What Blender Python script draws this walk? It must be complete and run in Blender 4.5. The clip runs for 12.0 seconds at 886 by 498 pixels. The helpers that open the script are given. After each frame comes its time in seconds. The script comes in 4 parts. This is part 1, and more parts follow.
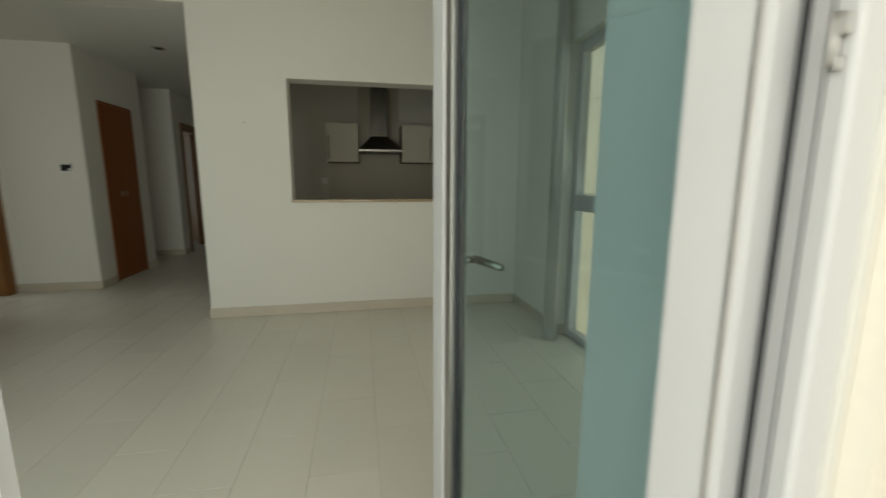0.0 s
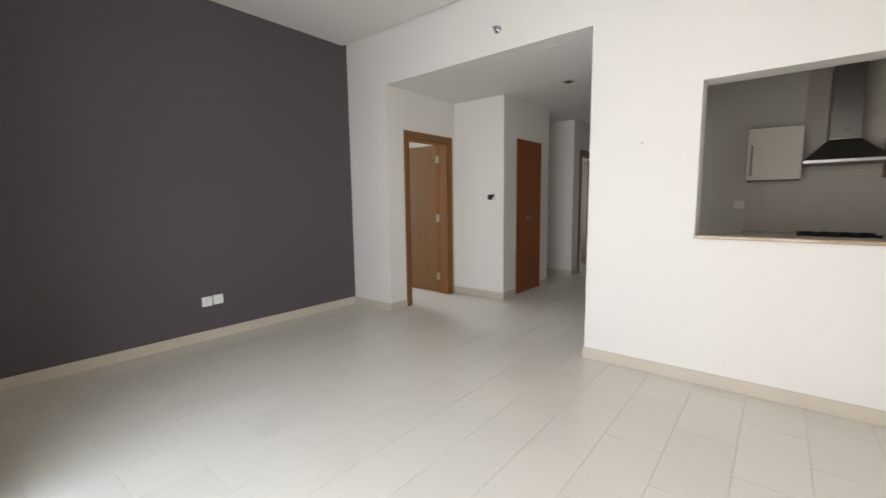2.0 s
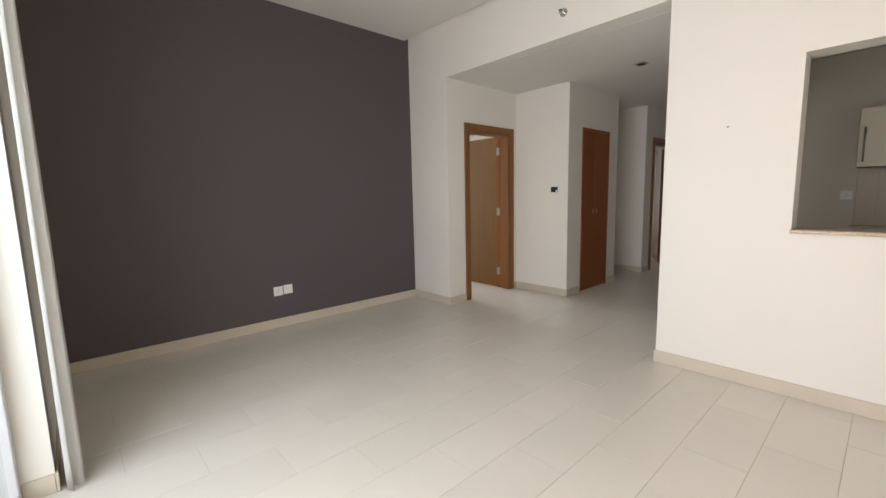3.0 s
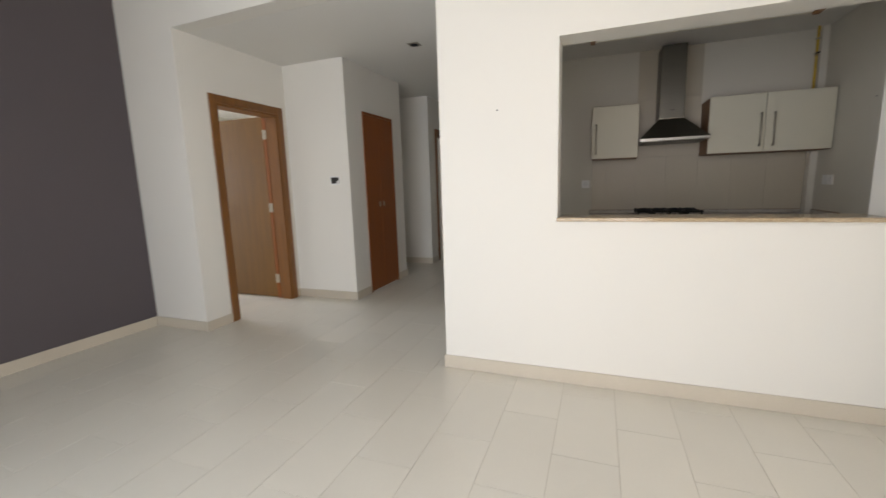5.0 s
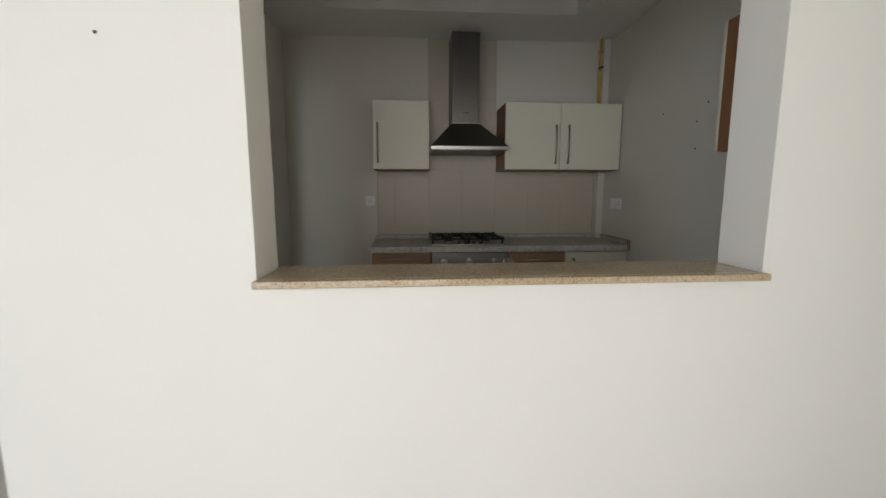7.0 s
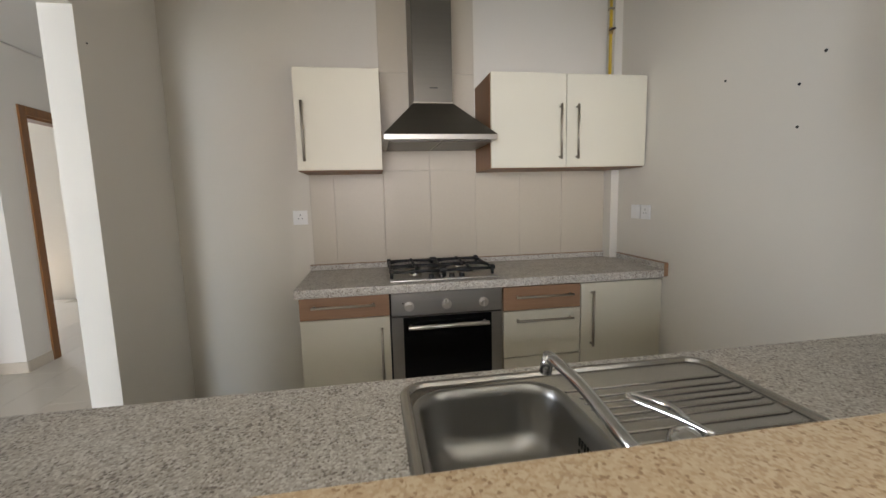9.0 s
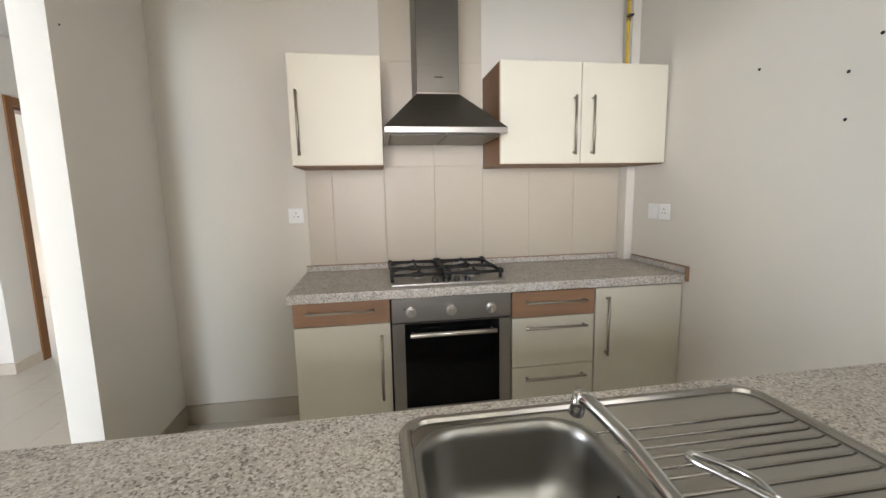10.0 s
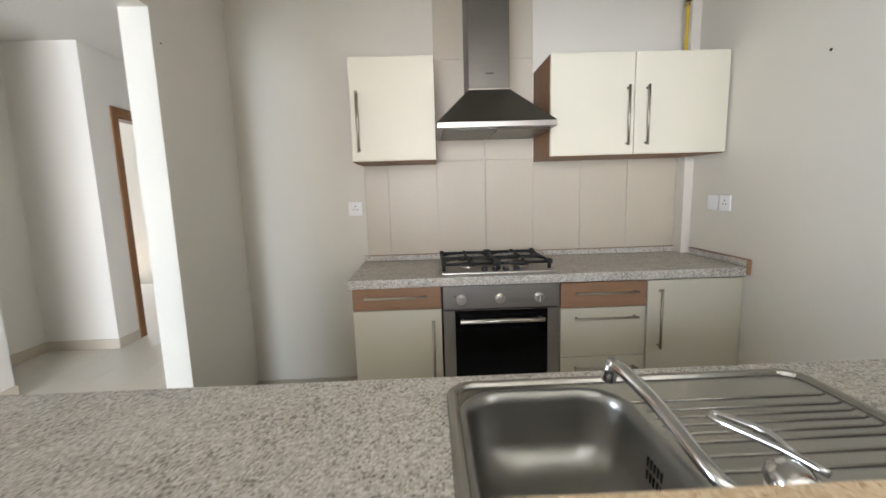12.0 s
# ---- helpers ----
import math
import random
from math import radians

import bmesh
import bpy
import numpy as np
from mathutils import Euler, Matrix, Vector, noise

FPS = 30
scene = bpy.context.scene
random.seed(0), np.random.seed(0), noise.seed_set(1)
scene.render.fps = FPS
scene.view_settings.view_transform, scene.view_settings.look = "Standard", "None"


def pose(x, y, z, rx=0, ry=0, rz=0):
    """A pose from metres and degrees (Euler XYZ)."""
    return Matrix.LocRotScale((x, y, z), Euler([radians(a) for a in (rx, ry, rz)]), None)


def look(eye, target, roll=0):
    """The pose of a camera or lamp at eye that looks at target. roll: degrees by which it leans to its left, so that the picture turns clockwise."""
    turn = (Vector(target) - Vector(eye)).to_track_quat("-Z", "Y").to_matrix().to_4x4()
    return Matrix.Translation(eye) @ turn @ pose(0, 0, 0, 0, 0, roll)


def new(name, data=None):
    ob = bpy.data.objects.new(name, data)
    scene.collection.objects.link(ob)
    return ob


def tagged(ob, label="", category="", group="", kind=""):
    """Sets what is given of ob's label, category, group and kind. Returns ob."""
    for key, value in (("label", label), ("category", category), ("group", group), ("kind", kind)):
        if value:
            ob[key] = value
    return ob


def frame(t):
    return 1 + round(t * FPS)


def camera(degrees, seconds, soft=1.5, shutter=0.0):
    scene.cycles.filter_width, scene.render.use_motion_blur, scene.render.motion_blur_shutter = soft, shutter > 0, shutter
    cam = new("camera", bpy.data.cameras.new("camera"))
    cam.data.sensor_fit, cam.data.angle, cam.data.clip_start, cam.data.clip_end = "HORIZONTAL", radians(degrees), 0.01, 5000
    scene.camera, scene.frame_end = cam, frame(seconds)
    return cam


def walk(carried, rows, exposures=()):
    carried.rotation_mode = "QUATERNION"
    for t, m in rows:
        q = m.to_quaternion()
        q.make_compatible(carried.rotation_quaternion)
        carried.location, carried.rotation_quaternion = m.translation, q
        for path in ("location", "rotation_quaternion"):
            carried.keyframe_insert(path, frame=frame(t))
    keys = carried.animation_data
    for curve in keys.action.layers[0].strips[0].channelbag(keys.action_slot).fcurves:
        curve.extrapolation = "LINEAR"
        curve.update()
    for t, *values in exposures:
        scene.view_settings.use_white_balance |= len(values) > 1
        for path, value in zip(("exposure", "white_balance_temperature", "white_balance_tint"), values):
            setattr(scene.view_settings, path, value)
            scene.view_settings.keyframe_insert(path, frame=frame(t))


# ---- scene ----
cam = camera(94.1, 12.0, shutter=0.3)
PATH = [
    (0, (-0.291, 0.132, 1.22), (0.093, 2.068, 0.893), 0.2),
    (0.5, (-0.35, 0.312, 1.241), (-0.475, 2.279, 0.905), -0.5),
    (1, (-0.389, 0.47, 1.246), (-0.892, 2.384, 0.957), -0.8),
    (1.5, (-0.435, 0.614, 1.273), (-1.358, 2.371, 1.027), -0.6),
    (2, (-0.443, 0.718, 1.301), (-1.698, 2.258, 1.069), -0.7),
    (2.5, (-0.456, 0.753, 1.292), (-1.891, 2.124, 1.048), -1.2),
    (2.7, (-0.464, 0.756, 1.297), (-1.934, 2.088, 1.045), -1.3),
    (4.3, (-0.564, 1.045, 1.294), (-1.726, 2.643, 0.986), -1.3),
    (4.5, (-0.602, 1.161, 1.286), (-1.644, 2.84, 0.978), -1.5),
    (5, (-0.65, 1.441, 1.269), (-1.355, 3.287, 0.957), -1.8),
    (5.5, (-0.609, 1.794, 1.276), (-1.005, 3.732, 0.98), -1.3),
    (6, (-0.557, 2.157, 1.279), (-0.618, 4.131, 0.968), -0.9),
    (6.5, (-0.503, 2.492, 1.277), (-0.4, 4.467, 0.982), -0.5),
    (7, (-0.445, 2.817, 1.295), (-0.296, 4.792, 1.021), 0.0),
    (7.5, (-0.426, 3.141, 1.316), (-0.205, 5.112, 1.063), -1.1),
    (9.5, (-0.346, 3.955, 1.324), (-0.02, 5.912, 1.072), -1.3),
    (10, (-0.344, 4.003, 1.33), (-0.037, 5.961, 1.06), -1.1),
    (10.5, (-0.334, 4.064, 1.327), (-0.043, 6.021, 1.038), -1.4),
    (11, (-0.322, 4.087, 1.323), (-0.07, 6.049, 1.03), -1.8),
    (11.5, (-0.32, 4.077, 1.332), (-0.137, 6.046, 1.035), -1.9),
    (12, (-0.342, 3.909, 1.309), (-0.289, 5.889, 1.03), -1.7),
]
LIGHT = [
    (0.0, -0.12, 8000, 7), (0.5, 0.38, 7900, 2), (1.0, 0.88, 7200, 13), (1.5, 1.08, 7000, 21), (2.0, 1.2, 7050, 24), (2.7, 1.12, 7600, 26),
    (4.5, 1.2, 7350, 23), (5.5, 1.17, 7250, 22), (6.5, 1.06, 7000, 20), (7.5, 1.15, 7050, 21), (7.7, 1.17, 7050, 21),
    (9.5, 3.12, 7100, 24), (10.5, 3.24, 6800, 21), (12.0, 3.2, 6750, 21),
]
walk(cam, [(t, look(eye, target, roll)) for t, eye, target, roll in PATH], LIGHT)

# ---- world and lights ----
world = bpy.data.worlds.new("sky_world")
scene.world = world
world.use_nodes = True
wn = world.node_tree
wn.nodes.clear()
sky = wn.nodes.new("ShaderNodeTexSky")
sky.sky_type = "NISHITA"
sky.sun_disc = False
sky.sun_elevation, sky.sun_rotation = radians(55), radians(320)
bg = wn.nodes.new("ShaderNodeBackground")
bg.inputs["Strength"].default_value = 0.08
wo = wn.nodes.new("ShaderNodeOutputWorld")
wn.links.new(sky.outputs[0], bg.inputs["Color"])
wn.links.new(bg.outputs[0], wo.inputs["Surface"])

sun = new("sun", bpy.data.lights.new("sun", "SUN"))
sun.data.energy, sun.data.angle, sun.data.color = 5.0, radians(0.53), (1.0, 0.95, 0.88)
sun.matrix_world = look((-9, 10.7, 20), (0, 0, 0))
# the sun stands to the north-west, behind the building


def window_light(name, m, width, height, power, color):
    lamp = bpy.data.lights.new(name, "AREA")
    lamp.shape, lamp.size, lamp.size_y, lamp.energy, lamp.color = "RECTANGLE", width, height, power, color
    ob = new(name, lamp)
    ob.matrix_world = m
    return ob


window_light("skylight_south_west", look((-2.34, 0.12, 1.22), (-2.34, 4, 0.22)), 1.06, 2.3, 24, (0.60, 0.81, 1.0))
window_light("skylight_south_east", look((-0.81, 0.12, 1.22), (-0.81, 4, 0.22)), 1.86, 2.3, 36, (0.79, 0.90, 1.0))
window_light("skylight_east", look((1.375, 2.185, 1.12), (-3, 2.185, 0.1)), 1.6, 2.0, 7, (0.76, 0.90, 1.0))
window_light("skylight_bedroom", look((-7.1, 5.1, 1.5), (-4, 5.05, 1.4)), 0.7, 1.4, 34, (0.68, 0.85, 1.0))
window_light("skylight_far_room", look((-5.67, 10.38, 1.3), (-4.9, 8, 1.1)), 0.5, 1.9, 6, (0.62, 0.82, 1.0))


# ---- materials ----
def material(name, color, rough=0.5, metal=0.0, var=0.06, scale=6.0, fine=120.0, bump=0.05, stretch=(1, 1, 1),
             rough_var=0.08, per_object=0.0, spec=0.5, coat=0.0):
    m = bpy.data.materials.new(name)
    m.use_nodes = True
    nt = m.node_tree
    b = nt.nodes["Principled BSDF"]
    geo = nt.nodes.new("ShaderNodeNewGeometry")
    mp = nt.nodes.new("ShaderNodeMapping")
    mp.inputs["Scale"].default_value = stretch
    nt.links.new(geo.outputs["Position"], mp.inputs["Vector"])
    n1 = nt.nodes.new("ShaderNodeTexNoise")
    n1.inputs["Scale"].default_value, n1.inputs["Detail"].default_value = scale, 4
    n2 = nt.nodes.new("ShaderNodeTexNoise")
    n2.inputs["Scale"].default_value, n2.inputs["Detail"].default_value = fine, 3
    for n in (n1, n2):
        nt.links.new(mp.outputs[0], n.inputs["Vector"])
    mean = nt.nodes.new("ShaderNodeMath")
    mean.operation = "MULTIPLY_ADD"
    mean.inputs[1].default_value = 0.4
    nt.links.new(n2.outputs["Fac"], mean.inputs[0])
    half = nt.nodes.new("ShaderNodeMath")
    half.operation = "MULTIPLY"
    half.inputs[1].default_value = 0.6
    nt.links.new(n1.outputs["Fac"], half.inputs[0])
    nt.links.new(half.outputs[0], mean.inputs[2])
    last = mean.outputs[0]
    if per_object:
        info = nt.nodes.new("ShaderNodeObjectInfo")
        add = nt.nodes.new("ShaderNodeMath")
        add.operation = "MULTIPLY_ADD"
        add.inputs[1].default_value = per_object
        nt.links.new(info.outputs["Random"], add.inputs[0])
        nt.links.new(last, add.inputs[2])
        sub = nt.nodes.new("ShaderNodeMath")
        sub.operation = "SUBTRACT"
        sub.inputs[1].default_value = per_object / 2
        nt.links.new(add.outputs[0], sub.inputs[0])
        last = sub.outputs[0]
    ramp = nt.nodes.new("ShaderNodeValToRGB")
    lo, hi = ramp.color_ramp.elements
    lo.position, hi.position = 0.25, 0.75
    lo.color = (*[max(0, c * (1 - var)) for c in color], 1)
    hi.color = (*[min(1, c * (1 + var)) for c in color], 1)
    nt.links.new(last, ramp.inputs["Fac"])
    nt.links.new(ramp.outputs["Color"], b.inputs["Base Color"])
    b.inputs["Metallic"].default_value = metal
    b.inputs["Specular IOR Level"].default_value = spec
    b.inputs["Coat Weight"].default_value = coat
    rr = nt.nodes.new("ShaderNodeMapRange")
    rr.inputs["To Min"].default_value, rr.inputs["To Max"].default_value = max(0.02, rough - rough_var), rough + rough_var
    nt.links.new(n1.outputs["Fac"], rr.inputs["Value"])
    nt.links.new(rr.outputs[0], b.inputs["Roughness"])
    if bump:
        bp = nt.nodes.new("ShaderNodeBump")
        bp.inputs["Strength"].default_value, bp.inputs["Distance"].default_value = bump, 0.004
        nt.links.new(n2.outputs["Fac"], bp.inputs["Height"])
        nt.links.new(bp.outputs[0], b.inputs["Normal"])
    return m


def granite(name, stops, scale, rough):
    """Speckled stone: cells of about 1/scale metres, coloured by chance."""
    m = bpy.data.materials.new(name)
    m.use_nodes = True
    nt = m.node_tree
    b = nt.nodes["Principled BSDF"]
    geo = nt.nodes.new("ShaderNodeNewGeometry")
    warp = nt.nodes.new("ShaderNodeTexNoise")
    warp.inputs["Scale"].default_value = scale * 0.9
    mix = nt.nodes.new("ShaderNodeVectorMath")
    mix.operation = "MULTIPLY_ADD"
    mix.inputs[1].default_value = (0.9 / scale,) * 3
    nt.links.new(geo.outputs["Position"], warp.inputs["Vector"])
    nt.links.new(warp.outputs["Color"], mix.inputs[0])
    nt.links.new(geo.outputs["Position"], mix.inputs[2])
    v = nt.nodes.new("ShaderNodeTexVoronoi")
    v.inputs["Scale"].default_value = scale
    nt.links.new(mix.outputs[0], v.inputs["Vector"])
    sep = nt.nodes.new("ShaderNodeSeparateColor")
    nt.links.new(v.outputs["Color"], sep.inputs[0])
    cloud = nt.nodes.new("ShaderNodeTexNoise")
    cloud.inputs["Scale"].default_value, cloud.inputs["Detail"].default_value = 14, 3
    nt.links.new(geo.outputs["Position"], cloud.inputs["Vector"])
    add = nt.nodes.new("ShaderNodeMath")
    add.operation = "MULTIPLY_ADD"
    add.inputs[1].default_value = 0.5
    nt.links.new(cloud.outputs["Fac"], add.inputs[0])
    nt.links.new(sep.outputs[0], add.inputs[2])
    off = nt.nodes.new("ShaderNodeMath")
    off.operation = "SUBTRACT"
    off.inputs[1].default_value = 0.25
    nt.links.new(add.outputs[0], off.inputs[0])
    ramp = nt.nodes.new("ShaderNodeValToRGB")
    ramp.color_ramp.interpolation = "CONSTANT"
    while len(ramp.color_ramp.elements) < len(stops):
        ramp.color_ramp.elements.new(0.5)
    for e, (p, c) in zip(ramp.color_ramp.elements, stops):
        e.position, e.color = p, (*c, 1)
    nt.links.new(off.outputs[0], ramp.inputs["Fac"])
    nt.links.new(ramp.outputs["Color"], b.inputs["Base Color"])
    b.inputs["Roughness"].default_value = rough
    return m


def glass_material(name, tint, gloss=0.04):
    m = bpy.data.materials.new(name)
    m.use_nodes = True
    nt = m.node_tree
    nt.nodes.clear()
    out = nt.nodes.new("ShaderNodeOutputMaterial")
    tr = nt.nodes.new("ShaderNodeBsdfTransparent")
    tr.inputs["Color"].default_value = (*tint, 1)
    gl = nt.nodes.new("ShaderNodeBsdfGlossy")
    gl.inputs["Roughness"].default_value = 0.02
    lw = nt.nodes.new("ShaderNodeLayerWeight")
    lw.inputs["Blend"].default_value = 0.5
    pw = nt.nodes.new("ShaderNodeMath")
    pw.operation = "POWER"
    pw.inputs[1].default_value = 4.0
    nt.links.new(lw.outputs["Facing"], pw.inputs[0])
    fr = nt.nodes.new("ShaderNodeMath")
    fr.operation = "MULTIPLY_ADD"
    fr.inputs[1].default_value, fr.inputs[2].default_value = 0.8, gloss
    nt.links.new(pw.outputs[0], fr.inputs[0])
    mx = nt.nodes.new("ShaderNodeMixShader")
    nt.links.new(fr.outputs[0], mx.inputs[0])
    nt.links.new(tr.outputs[0], mx.inputs[1])
    nt.links.new(gl.outputs[0], mx.inputs[2])
    nt.links.new(mx.outputs[0], out.inputs["Surface"])
    return m


WHITE = material("white_wall_paint", (0.75, 0.715, 0.645), 0.75, var=0.02, scale=1.3, fine=260, bump=0.05, spec=0.3)
# same white paint, with the kitchen's dim warm light put into its colour
KITW = material("white_paint_in_kitchen_light", (0.665, 0.62, 0.535), 0.65, var=0.025, scale=1.6, fine=240, bump=0.05, spec=0.3)
CEIL = material("white_ceiling_paint", (0.74, 0.715, 0.66), 0.85, var=0.02, scale=1.0, fine=200, bump=0.04, spec=0.2)
DARK = material("charcoal_wall_paint", (0.098, 0.081, 0.086), 0.7, var=0.06, scale=1.2, fine=260, bump=0.06, spec=0.35)
TILE = material("beige_porcelain_tile", (0.66, 0.615, 0.53), 0.32, var=0.035, scale=2.2, fine=90, bump=0.015, per_object=0.35, rough_var=0.015)
GROUT = material("grey_tile_grout", (0.53, 0.48, 0.395), 0.9, var=0.12, scale=8, fine=200, bump=0.1)
BASE = material("beige_tile_skirting", (0.56, 0.49, 0.39), 0.4, var=0.05, scale=3, fine=120, bump=0.02, per_object=0.2)
WOOD = material("oak_veneer", (0.20, 0.076, 0.015), 0.42, var=0.28, scale=2.2, fine=14, bump=0.03, stretch=(9, 9, 0.6), rough_var=0.05)
LEAFW = material("pale_oak_door_veneer", (0.185, 0.082, 0.014), 0.42, var=0.2, scale=2.0, fine=14, bump=0.02, stretch=(9, 9, 0.6), rough_var=0.05)
REDW = material("reddish_cupboard_veneer", (0.24, 0.062, 0.007), 0.45, var=0.16, scale=2.0, fine=12, bump=0.02, stretch=(9, 9, 0.5), rough_var=0.05)
WALNUT = material("light_walnut_laminate", (0.30, 0.165, 0.09), 0.45, var=0.2, scale=2.0, fine=14, bump=0.02, stretch=(0.8, 9, 12), rough_var=0.05)
SIDEW = material("walnut_side_laminate", (0.22, 0.095, 0.034), 0.5, var=0.2, scale=2.0, fine=14, bump=0.02, stretch=(9, 9, 0.8), rough_var=0.05)
CREAM = material("cream_satin_laminate", (0.635, 0.59, 0.468), 0.5, var=0.02, scale=2, fine=150, bump=0.015)
CARC = material("cream_carcass_board", (0.62, 0.58, 0.47), 0.5, var=0.03, scale=3, fine=90, bump=0.02)
# hood steel, darkened in colour for the dim kitchen it mirrors
HOODM = material("stainless_steel_dark_reflection", (0.165, 0.152, 0.128), 0.42, metal=1.0, var=0.06, scale=3, fine=60, bump=0.03, stretch=(1, 1, 22), rough_var=0.03)
STEEL = material("brushed_stainless_steel", (0.44, 0.42, 0.39), 0.33, metal=1.0, var=0.06, scale=3, fine=60, bump=0.03, stretch=(1, 1, 22), rough_var=0.05)
SINKM = material("satin_sink_steel", (0.36, 0.345, 0.315), 0.27, metal=1.0, var=0.03, scale=4, fine=320, bump=0.006, rough_var=0.01)
# the sink's steel again, darker to carry the shade inside the bowl
BOWLM = material("satin_steel_bowl_shade", (0.30, 0.295, 0.275), 0.33, metal=1.0, var=0.03, scale=4, fine=320, bump=0.006, rough_var=0.01)
CHROME = material("chrome", (0.62, 0.625, 0.62), 0.13, metal=1.0, var=0.02, bump=0.0, rough_var=0.03)
BRIGHT = material("bright_steel", (0.72, 0.69, 0.64), 0.28, metal=1.0, var=0.03, fine=200, bump=0.01, rough_var=0.03)
NICKEL = material("brushed_nickel", (0.42, 0.375, 0.31), 0.42, metal=1.0, var=0.05, fine=200, bump=0.02)
BLACKG = material("black_oven_glass", (0.003, 0.003, 0.003), 0.08, var=0.1, bump=0.0, rough_var=0.02, spec=0.18)
IRON = material("black_enamel_cast_iron", (0.008, 0.008, 0.008), 0.5, var=0.2, fine=300, bump=0.2)
PLASTIC = material("white_plastic", (0.80, 0.79, 0.76), 0.35, var=0.02, bump=0.01)
BLACK = material("black_recess", (0.012, 0.011, 0.010), 0.7, var=0.2, bump=0.05)
YELLOW = material("yellow_gas_pipe_paint", (0.66, 0.43, 0.035), 0.4, var=0.12, scale=14, fine=140, bump=0.04)
BRASS = material("brass_valve", (0.42, 0.30, 0.14), 0.35, metal=1.0, var=0.1)
ALU = material("white_powder_coated_aluminium", (0.52, 0.51, 0.50), 0.38, var=0.02, fine=220, bump=0.015)
RUBBER = material("dark_rubber_gasket", (0.03, 0.03, 0.032), 0.7, var=0.1, bump=0.02)
CLOTH = material("off_white_curtain_cloth", (0.72, 0.69, 0.64), 0.9, var=0.04, scale=5, fine=420, bump=0.25, spec=0.1)
FACADE = material("cream_render_facade", (0.78, 0.71, 0.60), 0.85, var=0.05, scale=1.0, fine=60, bump=0.1)
PAVING = material("grey_concrete_paving", (0.36, 0.35, 0.33), 0.85, var=0.12, scale=1.2, fine=40, bump=0.15)
GLASS = glass_material("green_tinted_glass", (0.75, 0.855, 0.875))
CLEAR = glass_material("clear_window_glass", (0.93, 0.965, 0.95))
DARKGLASS = material("dark_window_glass", (0.09, 0.105, 0.11), 0.12, var=0.1, bump=0.0, rough_var=0.02)
GRAN = granite("speckled_grey_granite", [(0.0, (0.17, 0.14, 0.115)), (0.07, (0.30, 0.26, 0.215)), (0.20, (0.42, 0.38, 0.325)),
                                        (0.45, (0.50, 0.465, 0.405)), (0.78, (0.63, 0.60, 0.54))], 230, 0.4)
SILLG = granite("beige_polished_granite", [(0.0, (0.27, 0.175, 0.098)), (0.07, (0.385, 0.27, 0.16)), (0.3, (0.435, 0.32, 0.198)),
                                          (0.6, (0.47, 0.36, 0.232)), (0.92, (0.36, 0.25, 0.15))], 250, 0.1)


# ---- building helpers ----
def link(name, bm, mat, parent=None, label="", smooth=False):
    me = bpy.data.meshes.new(name)
    bm.normal_update()
    bm.to_mesh(me)
    bm.free()
    me.materials.append(mat)
    if smooth:
        for p in me.polygons:
            p.use_smooth = True
    ob = new(name, me)
    if parent:
        ob.parent = parent
    if label:
        ob["label"] = label
    return ob


def part(name, bm, mat, parent, label="", smooth=False):
    ob = link(name, bm, mat, parent, label, smooth)
    ob.matrix_parent_inverse = parent.matrix_world.inverted()
    return ob


def empty(name, x=0, y=0, z=0, rz=0):
    ob = new(name)
    ob.empty_display_size = 0.05
    ob.matrix_world = pose(x, y, z, 0, 0, rz)
    bpy.context.view_layer.update()
    return ob


def box(x0, x1, y0, y1, z0, z1, bevel=0.0, seg=1, bm=None):
    b = bmesh.new()
    bmesh.ops.create_cube(b, size=1)
    for v in b.verts:
        v.co = Vector(((x0 + x1) / 2 + v.co.x * (x1 - x0), (y0 + y1) / 2 + v.co.y * (y1 - y0), (z0 + z1) / 2 + v.co.z * (z1 - z0)))
    if bevel:
        bmesh.ops.bevel(b, geom=b.edges[:], offset=bevel, segments=seg, profile=0.7, affect="EDGES")
    return merge(bm, b)


def merge(bm, b):
    if bm is None:
        return b
    me = bpy.data.meshes.new("tmp")
    b.to_mesh(me)
    b.free()
    bm.from_mesh(me)
    bpy.data.meshes.remove(me)
    return bm


def cyl(p, q, r, r2=None, n=20, bm=None, caps=True):
    p, q = Vector(p), Vector(q)
    d = q - p
    b = bmesh.new()
    bmesh.ops.create_cone(b, cap_ends=caps, segments=n, radius1=r, radius2=r if r2 is None else r2, depth=d.length)
    m = Matrix.Translation((p + q) / 2) @ d.to_track_quat("Z", "Y").to_matrix().to_4x4()
    bmesh.ops.transform(b, matrix=m, verts=b.verts)
    return merge(bm, b)


def ball(c, r, scale=(1, 1, 1), bm=None, n=16):
    b = bmesh.new()
    bmesh.ops.create_uvsphere(b, u_segments=n, v_segments=n // 2, radius=r)
    bmesh.ops.transform(b, matrix=Matrix.Translation(c) @ Matrix.Diagonal((*scale, 1)), verts=b.verts)
    return merge(bm, b)


